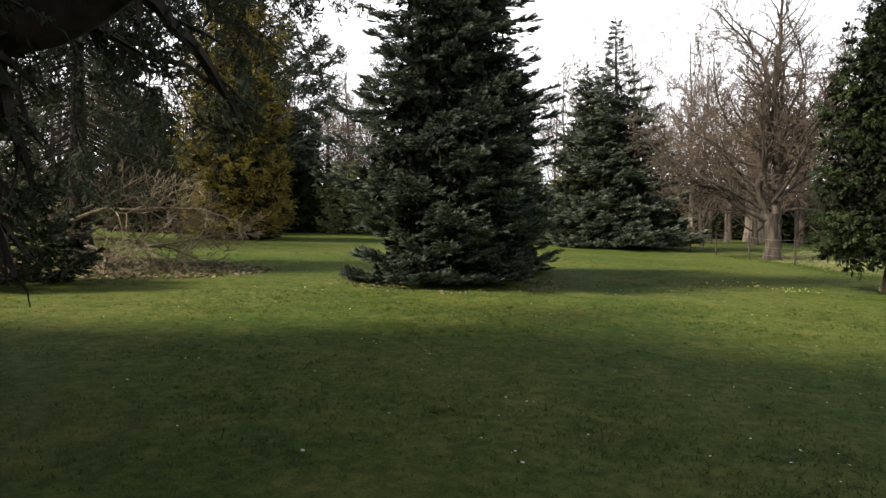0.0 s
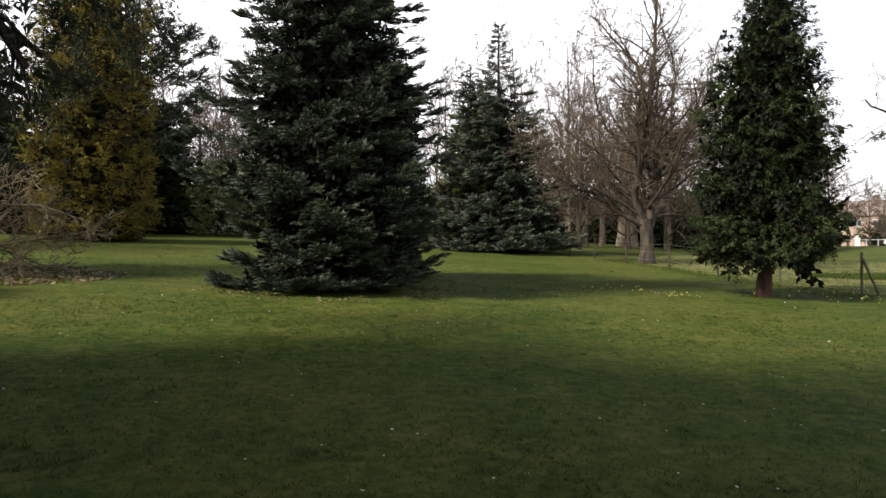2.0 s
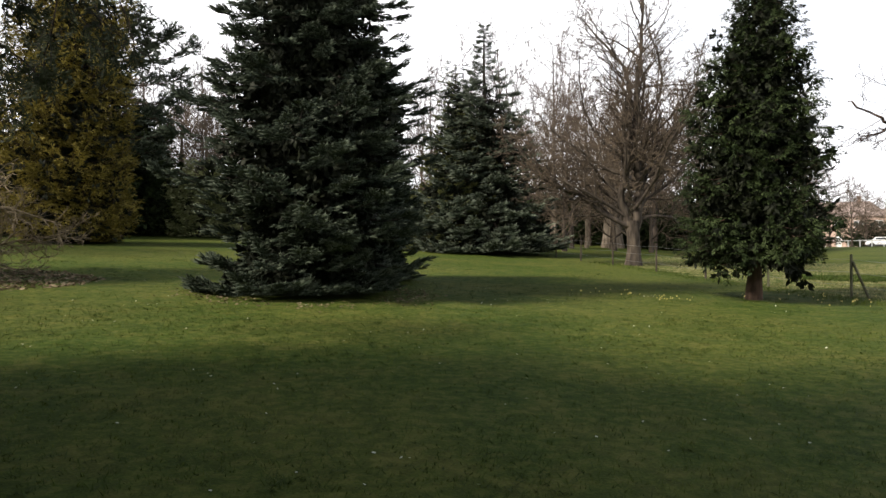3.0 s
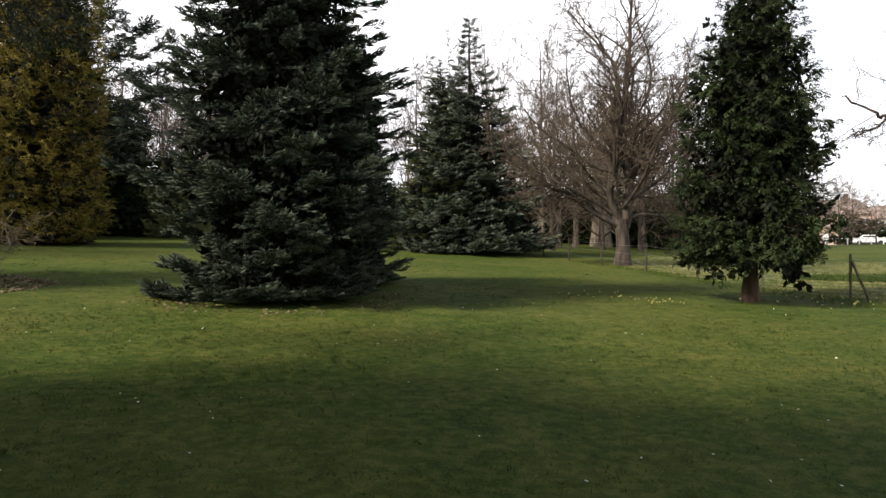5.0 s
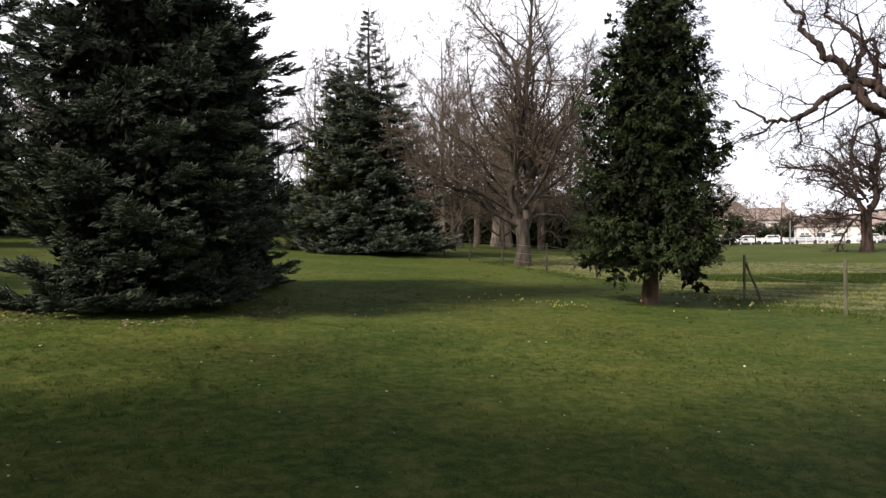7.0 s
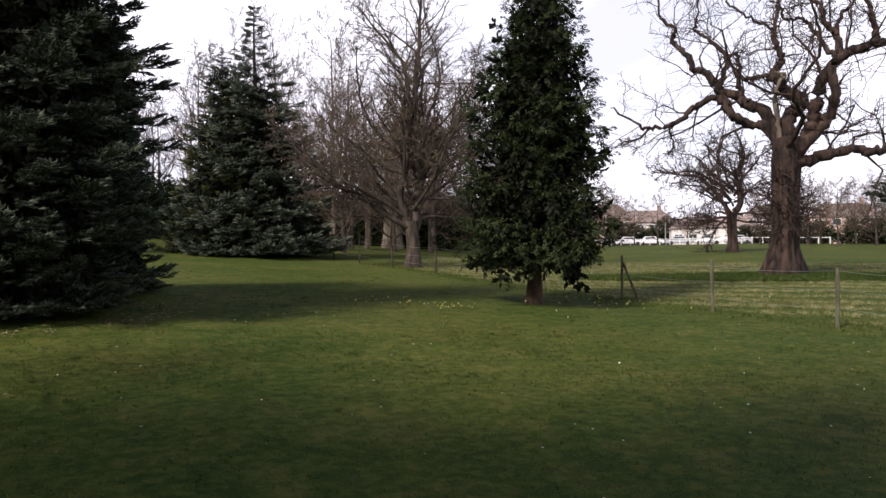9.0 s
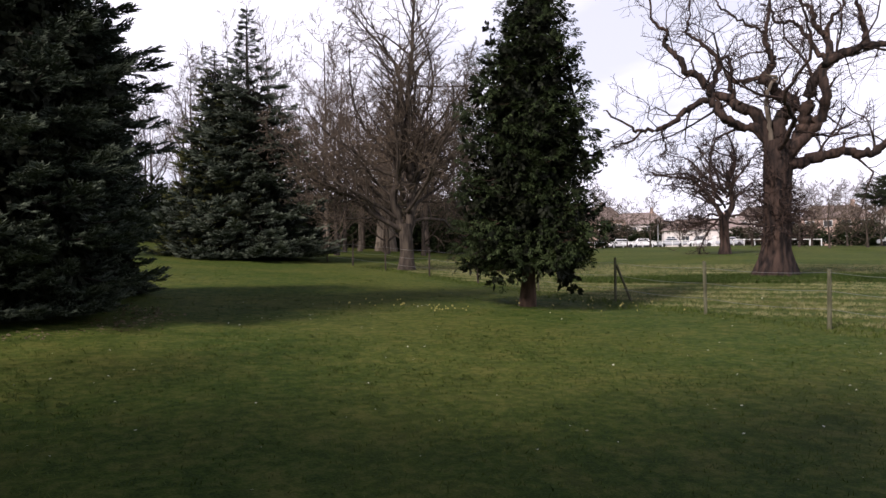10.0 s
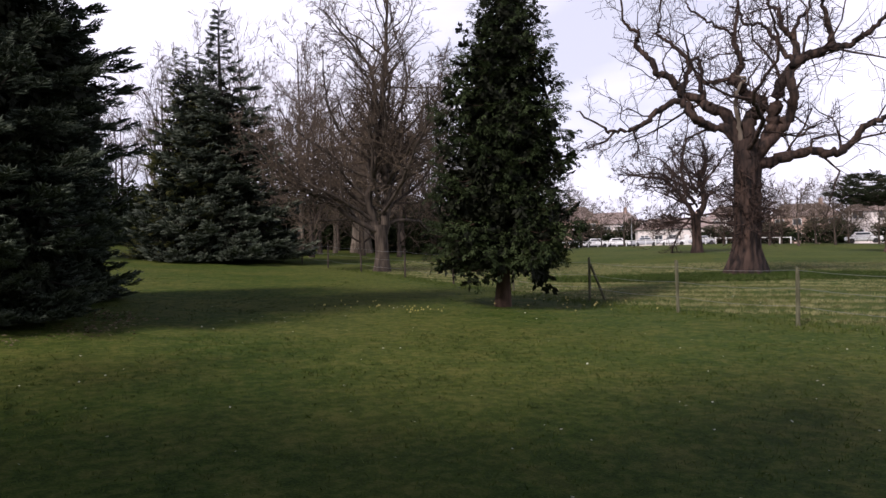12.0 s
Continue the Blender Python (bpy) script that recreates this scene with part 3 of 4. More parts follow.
# ---- dark trees at the edge of the lawn ----
YEW = (-9.4, 18.6)
yew = evergreen("yew_tree", on(YEW), "dark spreading yew with drooping boughs over leaf litter", 9.5,
                lerp_profile((0, 1.2), (0.25, 2.5), (0.6, 2.5), (1, 0.6)), 0.30, FROND, [DARKLEAF], BARK_CON,
                branches=150, sprays=13, size=0.5, base=0.24, droop=0.32, upturn=0.0, seed=10, hang=0.7)
SHRUB = (-8.3, 13.6)
evergreen("yew_shrub", on(SHRUB), "low dark evergreen shrub with trailing tips on leaf litter", 2.6,
          lerp_profile((0, 1.5), (0.5, 1.3), (1, 0.4)), 0.1, FAN, [DARKLEAF], BARK_RED,
          branches=60, sprays=26, size=0.4, base=0.05, droop=0.3, seed=12, category="shrub")


OVER = (-5.2, 4.6)
over = thing("overhanging_tree", on(OVER), "dark evergreen with a heavy limb and hanging twigs", "tree")
rng = np.random.default_rng(31)
apart("trunk", *tubes(np.array([[(0, 0, -0.2), (0.05, 0, 1.5), (0, 0.1, 3.5), (-0.1, 0.1, 6), (0, 0, 9)]], float), np.array([[0.55, 0.42, 0.36, 0.25, 0.05]]), 14), BARK_CON, over, smooth=True)
OP, OR = crooked("limb", [
    [(0.1, 0.1, 2.3), (1.6, 0.4, 2.6), (3.3, 0.45, 2.98), (4.3, 0.8, 4.0)],
    [(0.0, 0.2, 3.6), (1.2, 1.6, 4.3), (2.3, 2.6, 4.4), (3.4, 3.6, 4.2)],
    [(0.0, 0.2, 4.6), (1.7, 0.9, 5.0), (3.0, 1.7, 4.8), (4.1, 2.4, 4.6)],
    [(-0.1, 0.1, 3.2), (0.6, 2.2, 3.8), (1.2, 4.2, 3.9), (2.0, 6.0, 3.6)],
    [(-0.1, 0.1, 4.4), (1.2, 1.8, 5.0), (2.2, 4.0, 5.2), (3.2, 6.0, 4.9)],
    [(0.0, 0.2, 3.8), (1.0, 2.2, 4.5), (1.9, 4.4, 4.6), (2.6, 6.4, 4.3)]],
    [(0.28, 0.14), (0.09, 0.03), (0.10, 0.03), (0.09, 0.03), (0.09, 0.03), (0.09, 0.03)], BARK_CON, over, wig=0.03, seed=33)
Q2, S2 = shoots(OP, OR, 12, 0.3, 1.0, 0.9, 0.36, 8, 0.16, -0.13)
Q3, S3 = shoots(Q2, S2, 7, 0.2, 1.0, 0.7, 0.5, 6, 0.16, -0.14)
S2, S3 = np.maximum(S2 * 0.6, 0.008), np.maximum(S3 * 0.6, 0.005)
so = Q3[:, 1:].reshape(-1, 3)
sd = unit(np.repeat(Q3[:, 5] - Q3[:, 2], 5, 0) + rng.normal(0, 0.35, so.shape))
sd = sd + rng.normal(0, 0.3, so.shape)
so, sd = so[so[:, 2] > 1.5], sd[so[:, 2] > 1.5]
V, T = scatter(FROND[0], FROND[1], so, sd, unit(rng.normal(0, 1, so.shape)), 0.24 * rng.uniform(0.6, 1.3, len(so)))
apart("branch_frame", *joined([tubes(Q2, S2, 4), tubes(Q3, S3, 3)]), BARK_CON, over)
apart("crown", V, T, DARKLEAF, over)

# the rest of the overhanging tree's crown, and unseen evergreens added for shade
def canopy(tree, low, high, reach, count, seed):
    g = np.random.default_rng(seed)
    a, z = g.uniform(0, 6.28, count), g.uniform(low, high, count)
    r = reach * np.sqrt(g.uniform(0.05, 1, count)) * np.clip((high + 0.5 - z) / (high - low), 0.15, 1)
    o = np.stack([r * np.cos(a), r * np.sin(a), z], -1)
    ax = np.stack([np.cos(a), np.sin(a), g.uniform(-0.6, 0.0, count)], -1) + g.normal(0, 0.3, (count, 3))
    apart("upper_crown", *scatter(FAN[0], FAN[1], o, ax, unit(g.normal(0, 1, o.shape)), 0.75 * g.uniform(0.6, 1.3, count)), DARKLEAF, tree)


canopy(over, 4.6, 7.0, 3.2, 700, 91)
for k, (x, y) in enumerate(((-10.5, -2.5), (-7.0, -8.5), (-17.0, 0.5), (-6.9, 2.0), (-1.5, -8.0), (4.5, -8.5), (10.5, -6.0), (-12.2, 3.2))):
    t = thing("unseen_shade_evergreen", on((x, y)), "unseen dark evergreen added to shade the near lawn", "tree", "evergreens behind the path")
    apart("trunk", *tubes(np.array([[(0, 0, -0.2), (0.05, 0, 3), (0, 0.1, 7), (0, 0, 13)]], float), np.array([[0.5, 0.38, 0.25, 0.05]]), 12), BARK_CON, t, smooth=True)
    canopy(t, 2.2, 13.5 if k in (0, 3, 7) else 10.0, 4.6, 9000 if k in (0, 3, 7) else 3200, 92 + k)

# ---- bare trees ----
BARE = (14.1, 32.2)
spreading_tree("bare_tree", on(BARE), "leafless spreading tree with a low side limb and russet twigs", 2.0, 0.34, 15, 6.3, 1.2, (6, 4, 3), BARK_GREY, BARK_TWIG, 0.010, seed=21, rz=-24.4, girth=(0.22, 0.25), bias=(-0.1, 0), wiggle=0.22, climb=1.5, ratio=0.34, leaders=[
    ([(0.1, 0, 1.6), (0.32, 0.1, 3.2), (0.2, 0.1, 4.3), (0.12, 0, 6.7), (0.37, 0.1, 9.1), (0.5, 0.1, 11.6), (0.6, 0, 15.0)], 0.20, 0.03),
    ([(-0.1, 0, 1.6), (-0.5, -0.1, 3.0), (-0.25, -0.2, 4.2), (-0.12, -0.2, 5.9), (-0.15, -0.3, 8.4), (-1.0, -0.4, 9.7), (-2.2, -0.5, 11.2)], 0.18, 0.03),
    ([(-0.1, -0.1, 1.7), (-1.2, -0.3, 2.3), (-2.2, -0.5, 3.1), (-3.4, -0.7, 3.6), (-4.6, -0.8, 4.8), (-5.8, -0.8, 6.2)], 0.12, 0.02),
    ([(0.1, 0.1, 2.9), (1.1, 0.3, 4.0), (1.6, 0.4, 5.6), (2.6, 0.6, 7.4), (3.0, 0.8, 9.4)], 0.09, 0.02)])

OAK = (24.9, 22.2)
oak = thing("oak_tree", on(OAK), "old leafless oak with a massive trunk and twisted limbs", "tree", rz=-51.9)
n = 14
tz = np.linspace(-0.2, 5.1, n)
tr = 0.46 + 0.34 * np.exp(-np.maximum(tz, 0) / 0.6) + 0.05 * np.clip((tz - 3.2) / 1.2, 0, 1)
tP = np.stack([0.04 * tz, 0.06 * np.cos(tz), tz], -1)
V, T = tubes(tP[None], tr[None], 26)
ang = np.arctan2(V[:, 1], V[:, 0] - 0.04 * V[:, 2])
fl = 0.16 * np.sin(5 * ang + 0.6 * V[:, 2]) + 0.05 * np.sin(11 * ang - V[:, 2])
rngo = np.random.default_rng(41)
V[:, :2] *= (1 + fl * np.exp(-np.maximum(V[:, 2], 0) / 2.2) + 0.05 * np.sin(7 * ang + V[:, 2] * 2))[:, None]
V += rngo.normal(0, 0.035, V.shape)
apart("trunk", V, T, BARK_OAK, oak, smooth=True)
# limbs that reach out to one side
LA, RA = crooked("limb", [
    [(0, -0.1, 4.8), (-0.5, -0.1, 5.6), (-1.25, -0.3, 5.8), (-1.75, -0.7, 6.2), (-2.15, -0.7, 6.8), (-2.9, -0.8, 6.55), (-3.4, -1.2, 6.05), (-4.0, -1.2, 5.75), (-4.7, -1.4, 5.7), (-5.0, -1.7, 5.9), (-6.0, -1.8, 6.55)],
    [(0, 0, 4.9), (-0.55, 0, 6.2), (-1.15, -0.2, 6.5), (-1.45, -0.1, 6.9), (-2.1, -0.2, 7.1), (-2.45, -0.5, 7.75), (-3.0, -0.4, 8.05), (-3.35, -0.6, 8.7), (-3.8, -0.5, 9.25), (-3.7, -0.6, 9.65), (-4.2, -0.8, 10.1), (-4.3, -0.8, 11.2)]],
    [(0.21, 0.03), (0.24, 0.035)], BARK_OAK, oak, 9, 0.035, seed=44)
# the lighter limbs above and below them
LD, RD = crooked("limb", [
    [(-2.05, -0.1, 7.1), (-2.0, 0, 7.8), (-1.85, 0.3, 8.35), (-2.2, 0.3, 9.0), (-2.6, 0.3, 9.4), (-3.05, 0.6, 9.9), (-3.0, 0.7, 10.4), (-2.9, 0.9, 12.0)],
    [(-1.05, -0.1, 6.4), (-1.4, 0.4, 7.1), (-1.45, 0.6, 7.9), (-1.55, 0.8, 8.7), (-2.0, 1.2, 8.75)],
    [(-1.4, 0.3, 7.6), (-0.8, 0.2, 7.6), (-0.2, 0.2, 7.7), (0.05, 0.1, 8.2), (-0.2, 0.2, 8.95), (-0.3, 0.4, 9.45), (-0.9, 0.3, 9.85), (-1.5, 0.4, 10.4), (-1.9, 0.6, 10.9), (-1.8, 0.5, 11.7)],
    [(-4.6, -1.4, 5.7), (-5.1, -1.5, 5.3), (-5.6, -1.7, 5.15)],
    [(-3.85, -1.2, 5.85), (-3.85, -1.2, 5.4), (-3.7, -1.3, 5.0), (-3.9, -1.4, 4.7)]],
    [(0.12, 0.03), (0.13, 0.04), (0.09, 0.03), (0.05, 0.02), (0.04, 0.02)], BARK_OAK, oak, 9, 0.035, seed=49)
# limbs that reach to the other
LB, RB = crooked("limb", [
    [(0.4, 0, 4.5), (0.95, 0, 5.3), (1.15, -0.2, 6.1), (1.3, -0.3, 6.9), (1.6, -0.2, 7.5), (1.95, -0.4, 7.85), (2.5, -0.5, 8.1), (3.1, -0.4, 8.25), (3.6, -0.6, 8.2), (4.1, -0.7, 8.45), (4.5, -0.6, 8.8), (5.2, -0.9, 9.7)],
    [(0.45, -0.1, 4.5), (1.2, -0.1, 5.3), (1.7, -0.2, 6.0), (1.8, -0.5, 6.7), (1.75, -0.4, 7.5)],
    [(0.2, 0.1, 4.1), (1.1, 0, 4.35), (1.8, 0.3, 4.5), (2.5, 0.4, 4.6), (3.15, 0.3, 4.45), (3.75, 0.6, 4.8), (4.2, 0.7, 5.4), (4.75, 0.7, 5.65), (5.7, 1.0, 6.3), (6.8, 1.1, 6.8)]],
    [(0.27, 0.06), (0.24, 0.13), (0.23, 0.07)], BARK_OAK, oak, 9, 0.035, seed=45)
# their forks
LE, RE = crooked("limb", [
    [(1.95, -0.3, 7.9), (1.6, 0, 8.35), (1.3, 0.2, 8.95), (1.05, 0.4, 9.4), (0.75, 0.4, 9.7), (0.25, 0.5, 9.75), (0, 0.8, 10.4), (-0.3, 0.7, 10.65)],
    [(2.0, -0.4, 7.9), (1.9, 0.1, 8.85), (1.5, -0.1, 9.3), (1.45, 0, 9.85), (1.0, 0.1, 10.4), (0.8, -0.1, 11.1)],
    [(3.1, -0.4, 8.2), (3.1, -0.2, 9.0), (2.9, -0.2, 9.7), (2.75, -0.6, 10.6)],
    [(1.9, 0, 8.8), (2.05, 0.1, 9.55), (2.45, 0.3, 9.9), (2.6, 0.2, 10.9)],
    [(1.45, 0.2, 4.45), (2.0, 0.2, 5.2), (2.7, 0.4, 5.6), (3.3, 0.4, 5.7)]],
    [(0.11, 0.03), (0.14, 0.04), (0.14, 0.04), (0.08, 0.03), (0.04, 0.02)], BARK_OAK, oak, 9, 0.035, seed=50)
# the twisted middle limb, and those before and behind
LC, RC = crooked("limb", [
    [(0.22, 0, 4.7), (0.25, 0.1, 5.9), (0.66, 0, 6.3), (0.66, 0, 6.65), (0.2, 0.3, 7.0), (0, 0.1, 7.35), (-0.35, 0.1, 7.6)],
    [(-0.3, 0.1, 7.55), (0.05, 0.4, 8.25), (-0.12, 0.2, 8.8), (-0.15, 0.2, 9.6), (0, 0.5, 10.3), (0, 0.3, 11.4)],
    [(0.2, 0.3, 4.8), (0, 1.6, 6.0), (0.6, 3.0, 7.0), (0.2, 4.4, 8.1), (0.9, 5.2, 9.4)],
    [(0.2, -0.3, 4.7), (0.7, -1.6, 5.6), (0.4, -3.0, 6.2), (1.2, -4.2, 7.4), (0.9, -5.0, 8.6)]],
    [(0.29, 0.17), (0.15, 0.04), (0.13, 0.03), (0.10, 0.03)], BARK_OAK, oak, 9, 0.035, seed=46)
LP, LR = np.concatenate([LA, LD, LB, LE, LC]), np.concatenate([RA, RD, RB, RE, RC])
crooked("dead_limb", [[(-0.05, -0.3, 4.9), (-0.1, -0.35, 5.8), (-0.2, -0.45, 6.5), (-0.1, -0.45, 7.05), (0.2, -0.4, 7.45), (-0.2, -0.5, 7.55)]], [(0.09, 0.05)], BARK_PALE, oak, 7, 0.02, seed=48)
rng = np.random.default_rng(47)
tw, twr = shoots(tP[None], tr[None], 150, 0.3, 1.0, 1.25, 0.34, 7, 0.32, 0.02, 0.06)
tz0 = np.minimum(twr, 0.026)
apart("epicormic_growth", *tubes(tw, tz0, 4), BARK_OAK, oak, "thin shoots sprouting from the trunk")
crown(oak, tw, tz0, (4, 3, 0), BARK_OAK, 0.010, 0.02, 0.32)
crown(oak, LP, LR * 0.55, (10, 6, 3), BARK_OAK, 0.011, 0.03, 0.38)
spreading_tree("oak_tree", on((47.0, 44.0)), "leafless round-headed oak in open parkland", 3.0, 0.46, 17, 6.4, 1.45, (5, 4, 2), BARK_OAK, BARK_OAK, 0.014, seed=53, rz=-48.6, bias=(-0.3, 0), wiggle=0.27, girth=(0.24, 0.2), climb=0.9, ratio=0.36, leaders=[
    ([(0, 0, 2.6), (0.7, 0, 4.2), (0.3, 0.2, 6.0), (0.9, 0.3, 7.6), (0.3, 0.3, 9.6)], 0.26, 0.04),
    ([(0, 0, 2.6), (-0.7, -0.2, 4.0), (-1.6, -0.3, 5.2), (-2.4, -0.5, 6.0), (-4.2, -0.8, 6.3), (-6.0, -1.0, 6.6)], 0.22, 0.03),
    ([(0, 0, 2.2), (-1.4, 0.2, 2.5), (-2.8, 0.4, 2.2), (-4.4, 0.4, 2.4)], 0.10, 0.02)])

# ---- woodland behind the lawn ----
WOOD = [bare_tree("woodland_tree", on(p), "tall leafless woodland tree", h, 0.26, 0.75, 15, 0.25, (7, 5, 3), BARK_WOOD, BARK_WOOD, 0.018, seed=sd, group="woodland trees", limb_ratio=0.42, lift=0.09)
        for p, h, sd in (((2.0, 62.0), 17.0, 61), ((17.0, 66.0), 18.0, 62), ((27.5, 58.0), 15.0, 63))]
wg = np.random.default_rng(71)
for k in range(60):
    u = (k + wg.uniform(0, 1)) / 60
    bear = radians(-44 + 82 * u)
    r = wg.uniform(58, 92) * (1.0 if u < 0.8 else 1.1)
    if bear > radians(31) and r < 120:
        r = wg.uniform(75, 110)
    x, y = 1 + r * math.sin(bear), 3 + r * math.cos(bear)
    o = copy_thing(WOOD[k % 3], pose(x, y, gz(x, y) - 0.1, 0, 0, wg.uniform(0, 360)))
    o.scale = (1, 1, wg.uniform(0.72, 1.05))
# low russet crowns close behind the lawn
LOWT = bare_tree("small_tree", on((11.5, 50.0)), "low leafless tree with dense russet twigs", 8.5, 0.16, 0.95, 16, 0.15, (8, 6, 4), BARK_GREY, BARK_TWIG, 0.014, seed=66, group="small russet trees", limb_ratio=0.6)
for x, y, a in ((16.0, 47.0, 40), (21.8, 52.5, 15), (23.0, 56.0, 170), (20.5, 46.0, 130), (19.0, 54.0, 200), (24.0, 51.0, 290), (29.0, 53.0, 20), (13.5, 56.0, 90), (-14.0, 52.0, 60), (-19.0, 40.0, 150), (-5.5, 60.0, 240), (-25.0, 43.0, 10), (-14.5, 27.0, 75), (-17.0, 30.5, 190), (-20.0, 27.0, 300), (-7.6, 52.5, 110), (-9.6, 55.0, 220), (-5.0, 51.0, 20)):
    copy_thing(LOWT, pose(x, y, gz(x, y) - 0.1, 0, 0, a))

# giant pale trunk among the woods
GIANT = (24.8, 60.0)
giant = thing("redwood_tree", on(GIANT), "giant redwood with a broad pale fibrous trunk", "tree")
gzs = np.linspace(-0.2, 8.5, 16)
V, T = tubes(np.stack([0 * gzs, 0 * gzs, gzs], -1)[None], (0.84 + 0.28 * np.exp(-np.maximum(gzs, 0) / 0.8) - 0.035 * gzs)[None], 28)
ang = np.arctan2(V[:, 1], V[:, 0])
V[:, :2] *= (1 + 0.10 * np.sin(4 * ang) * np.exp(-np.maximum(V[:, 2], 0) / 3) + 0.03 * np.sin(13 * ang))[:, None]
apart("trunk", V, T, BARK_PALE, giant, smooth=True)
PALETR = bare_tree("birch_tree", on((21.5, 57.5)), "slim leafless tree with a pale trunk", 12.0, 0.16, 0.6, 14, 0.35, (6, 5, 3), BARK_PALE, BARK_WOOD, 0.014, seed=68, group="pale slim trees")
copy_thing(PALETR, pose(18.6, 56.5, gz(18.6, 56.5) - 0.1, 0, 0, 100))

# evergreen underwood: dark masses under the trees
LAUREL = evergreen("laurel_shrub", on((28.5, 62.0)), "dark glossy evergreen shrub under woodland trees", 3.6,
                   lerp_profile((0, 2.6), (0.5, 2.5), (1, 1.0)), 0.1, FAN, [IVY], BARK_CON, branches=90, sprays=22, size=0.75, base=0.02, droop=0.1, seed=14, group="laurel shrubs", category="shrub")
for k in range(34):
    u = (k + wg.uniform(0, 1)) / 34
    bear = radians(-46 + 82 * u)
    r = wg.uniform(64, 74)
    x, y = 1 + r * math.sin(bear), 3 + r * math.cos(bear)
    o = copy_thing(LAUREL, pose(x, y, gz(x, y) - 0.1, 0, 0, wg.uniform(0, 360)))
    o.scale = (wg.uniform(0.9, 1.4),) * 2 + (wg.uniform(0.7, 1.5),)
for x, y, s in ((30.5, 58.5, 1.0), (33.0, 60.5, 1.2), (36.0, 59.0, 1.0), (-14.0, 47.0, 1.1), (-17.5, 45.0, 1.3), (-11.0, 50.0, 1.2)):
    o = copy_thing(LAUREL, pose(x, y, gz(x, y) - 0.1, 0, 0, 50 * x))
    o.scale = (s, s, s)
BUSH = (-7.4, 49.5)
bush = evergreen("variegated_bush", on(BUSH), "pale cream and green variegated bush at the lawn's edge", 5.0,
                 lerp_profile((0, 2.2), (0.5, 2.0), (1, 0.5)), 0.1, FAN, [PALEBUSH], BARK_CON, branches=120, sprays=22, size=0.6, base=0.02, droop=0.1, seed=15, category="shrub")
copy_thing(bush, pose(-5.4, 54.0, gz(-5.4, 54.0), 0, 0, 80))
for k in range(26):
    u = (k + wg.uniform(0, 1)) / 26
    bear = radians(-40 + 76 * u)
    r = wg.uniform(78, 96)
    x, y = 1 + r * math.sin(bear), 3 + r * math.cos(bear)
    o = copy_thing(LAUREL, pose(x, y, gz(x, y) - 0.1, 0, 0, wg.uniform(0, 360)))
    o.scale = (1.7, 1.7, wg.uniform(1.2, 1.9))

# ---- fence ----
posts = [(12.75, 6.2), (12.85, 9.0), (12.95, 11.8), (13.0, 14.6), (13.6, 18.1), (13.5, 21.4), (13.35, 24.7), (13.15, 28.0), (12.8, 31.4), (12.6, 34.8), (12.5, 38.2), (12.6, 41.6), (13.2, 45.0), (14.4, 48.3), (15.8, 51.4), (17.2, 54.4), (18.6, 57.4)]
fence = thing("wire_fence", (13.0, 14.6, 0), "post and wire fence with weathered timber posts", "fence")


def post_mesh(h, w=0.036):
    """A riven post with a weathered, slanting top."""
    bm = bmesh.new()
    g = random.Random(int(h * 1000))
    zs = (-0.2, 0.3 * h, 0.7 * h, h)
    rings = []
    for z in zs:
        k = w * g.uniform(0.9, 1.1)
        rings.append([bm.verts.new((k * math.cos(a) + g.uniform(-0.003, 0.003), k * math.sin(a), z + (0.02 * math.cos(a) if z == h else 0))) for a in [i * math.pi / 4 for i in range(8)]])
    for r0, r1 in zip(rings, rings[1:]):
        for i in range(8):
            bm.faces.new((r0[i], r0[(i + 1) % 8], r1[(i + 1) % 8], r1[i]))
    bm.faces.new(rings[-1])
    return bm


base = Vector((13.0, 14.6, 0))
for k, (x, y) in enumerate(posts):
    ob = part("post", post_mesh(1.08 + 0.05 * math.sin(k * 2.3)), POSTWOOD if k < 6 else BARK_GREY, fence)
    ob.location = Vector((x, y, gz(x, y))) - base
    ob.rotation_euler = (0.02 * math.sin(k * 3.1), 0.02 * math.cos(k * 1.7), k)
bx, by = posts[4]
ob = part("brace", post_mesh(1.0, 0.03), POSTWOOD, fence, "slanting timber brace")
ob.location = Vector((bx + 0.32, by - 0.22, gz(bx, by) - 0.02)) - base
ob.rotation_euler = (-0.22, -0.30, 0.2)
for h in (0.34, 0.66, 0.98):
    P = np.array([[x - base.x, y - base.y, gz(x, y) + h] for x, y in posts])
    t = np.linspace(0, len(P) - 1, 4 * (len(P) - 1) + 1)
    i = np.minimum(t.astype(int), len(P) - 2)
    f = (t - i)[:, None]
    L = P[i] * (1 - f) + P[i + 1] * f
    L[:, 2] -= 0.05 * (4 * f * (1 - f))[:, 0]
    apart("wire", *tubes(L[None], np.full((1, len(L)), 0.0032), 4), WIRE, fence)

# ---- lawn details ----
gg = np.random.default_rng(5)


def tuft(blades=6, seed=1, flat=1.0):
    g = np.random.default_rng(seed)
    V, T = [], []
    for k in range(blades):
        a, h, lean = g.uniform(0, 6.28), g.uniform(0.6, 1.2) / flat, g.uniform(0.3, 1.1) * flat
        o = np.array([g.normal(0, 0.5), g.normal(0, 0.5), 0])
        w = np.array([-math.sin(a), math.cos(a), 0]) * 0.09
        k0 = len(V)
        V += [o - w, o + w, o + np.array([math.cos(a) * lean, math.sin(a) * lean, h])]
        T.append((k0, k0 + 1, k0 + 2))
    return np.array(V), np.array(T)


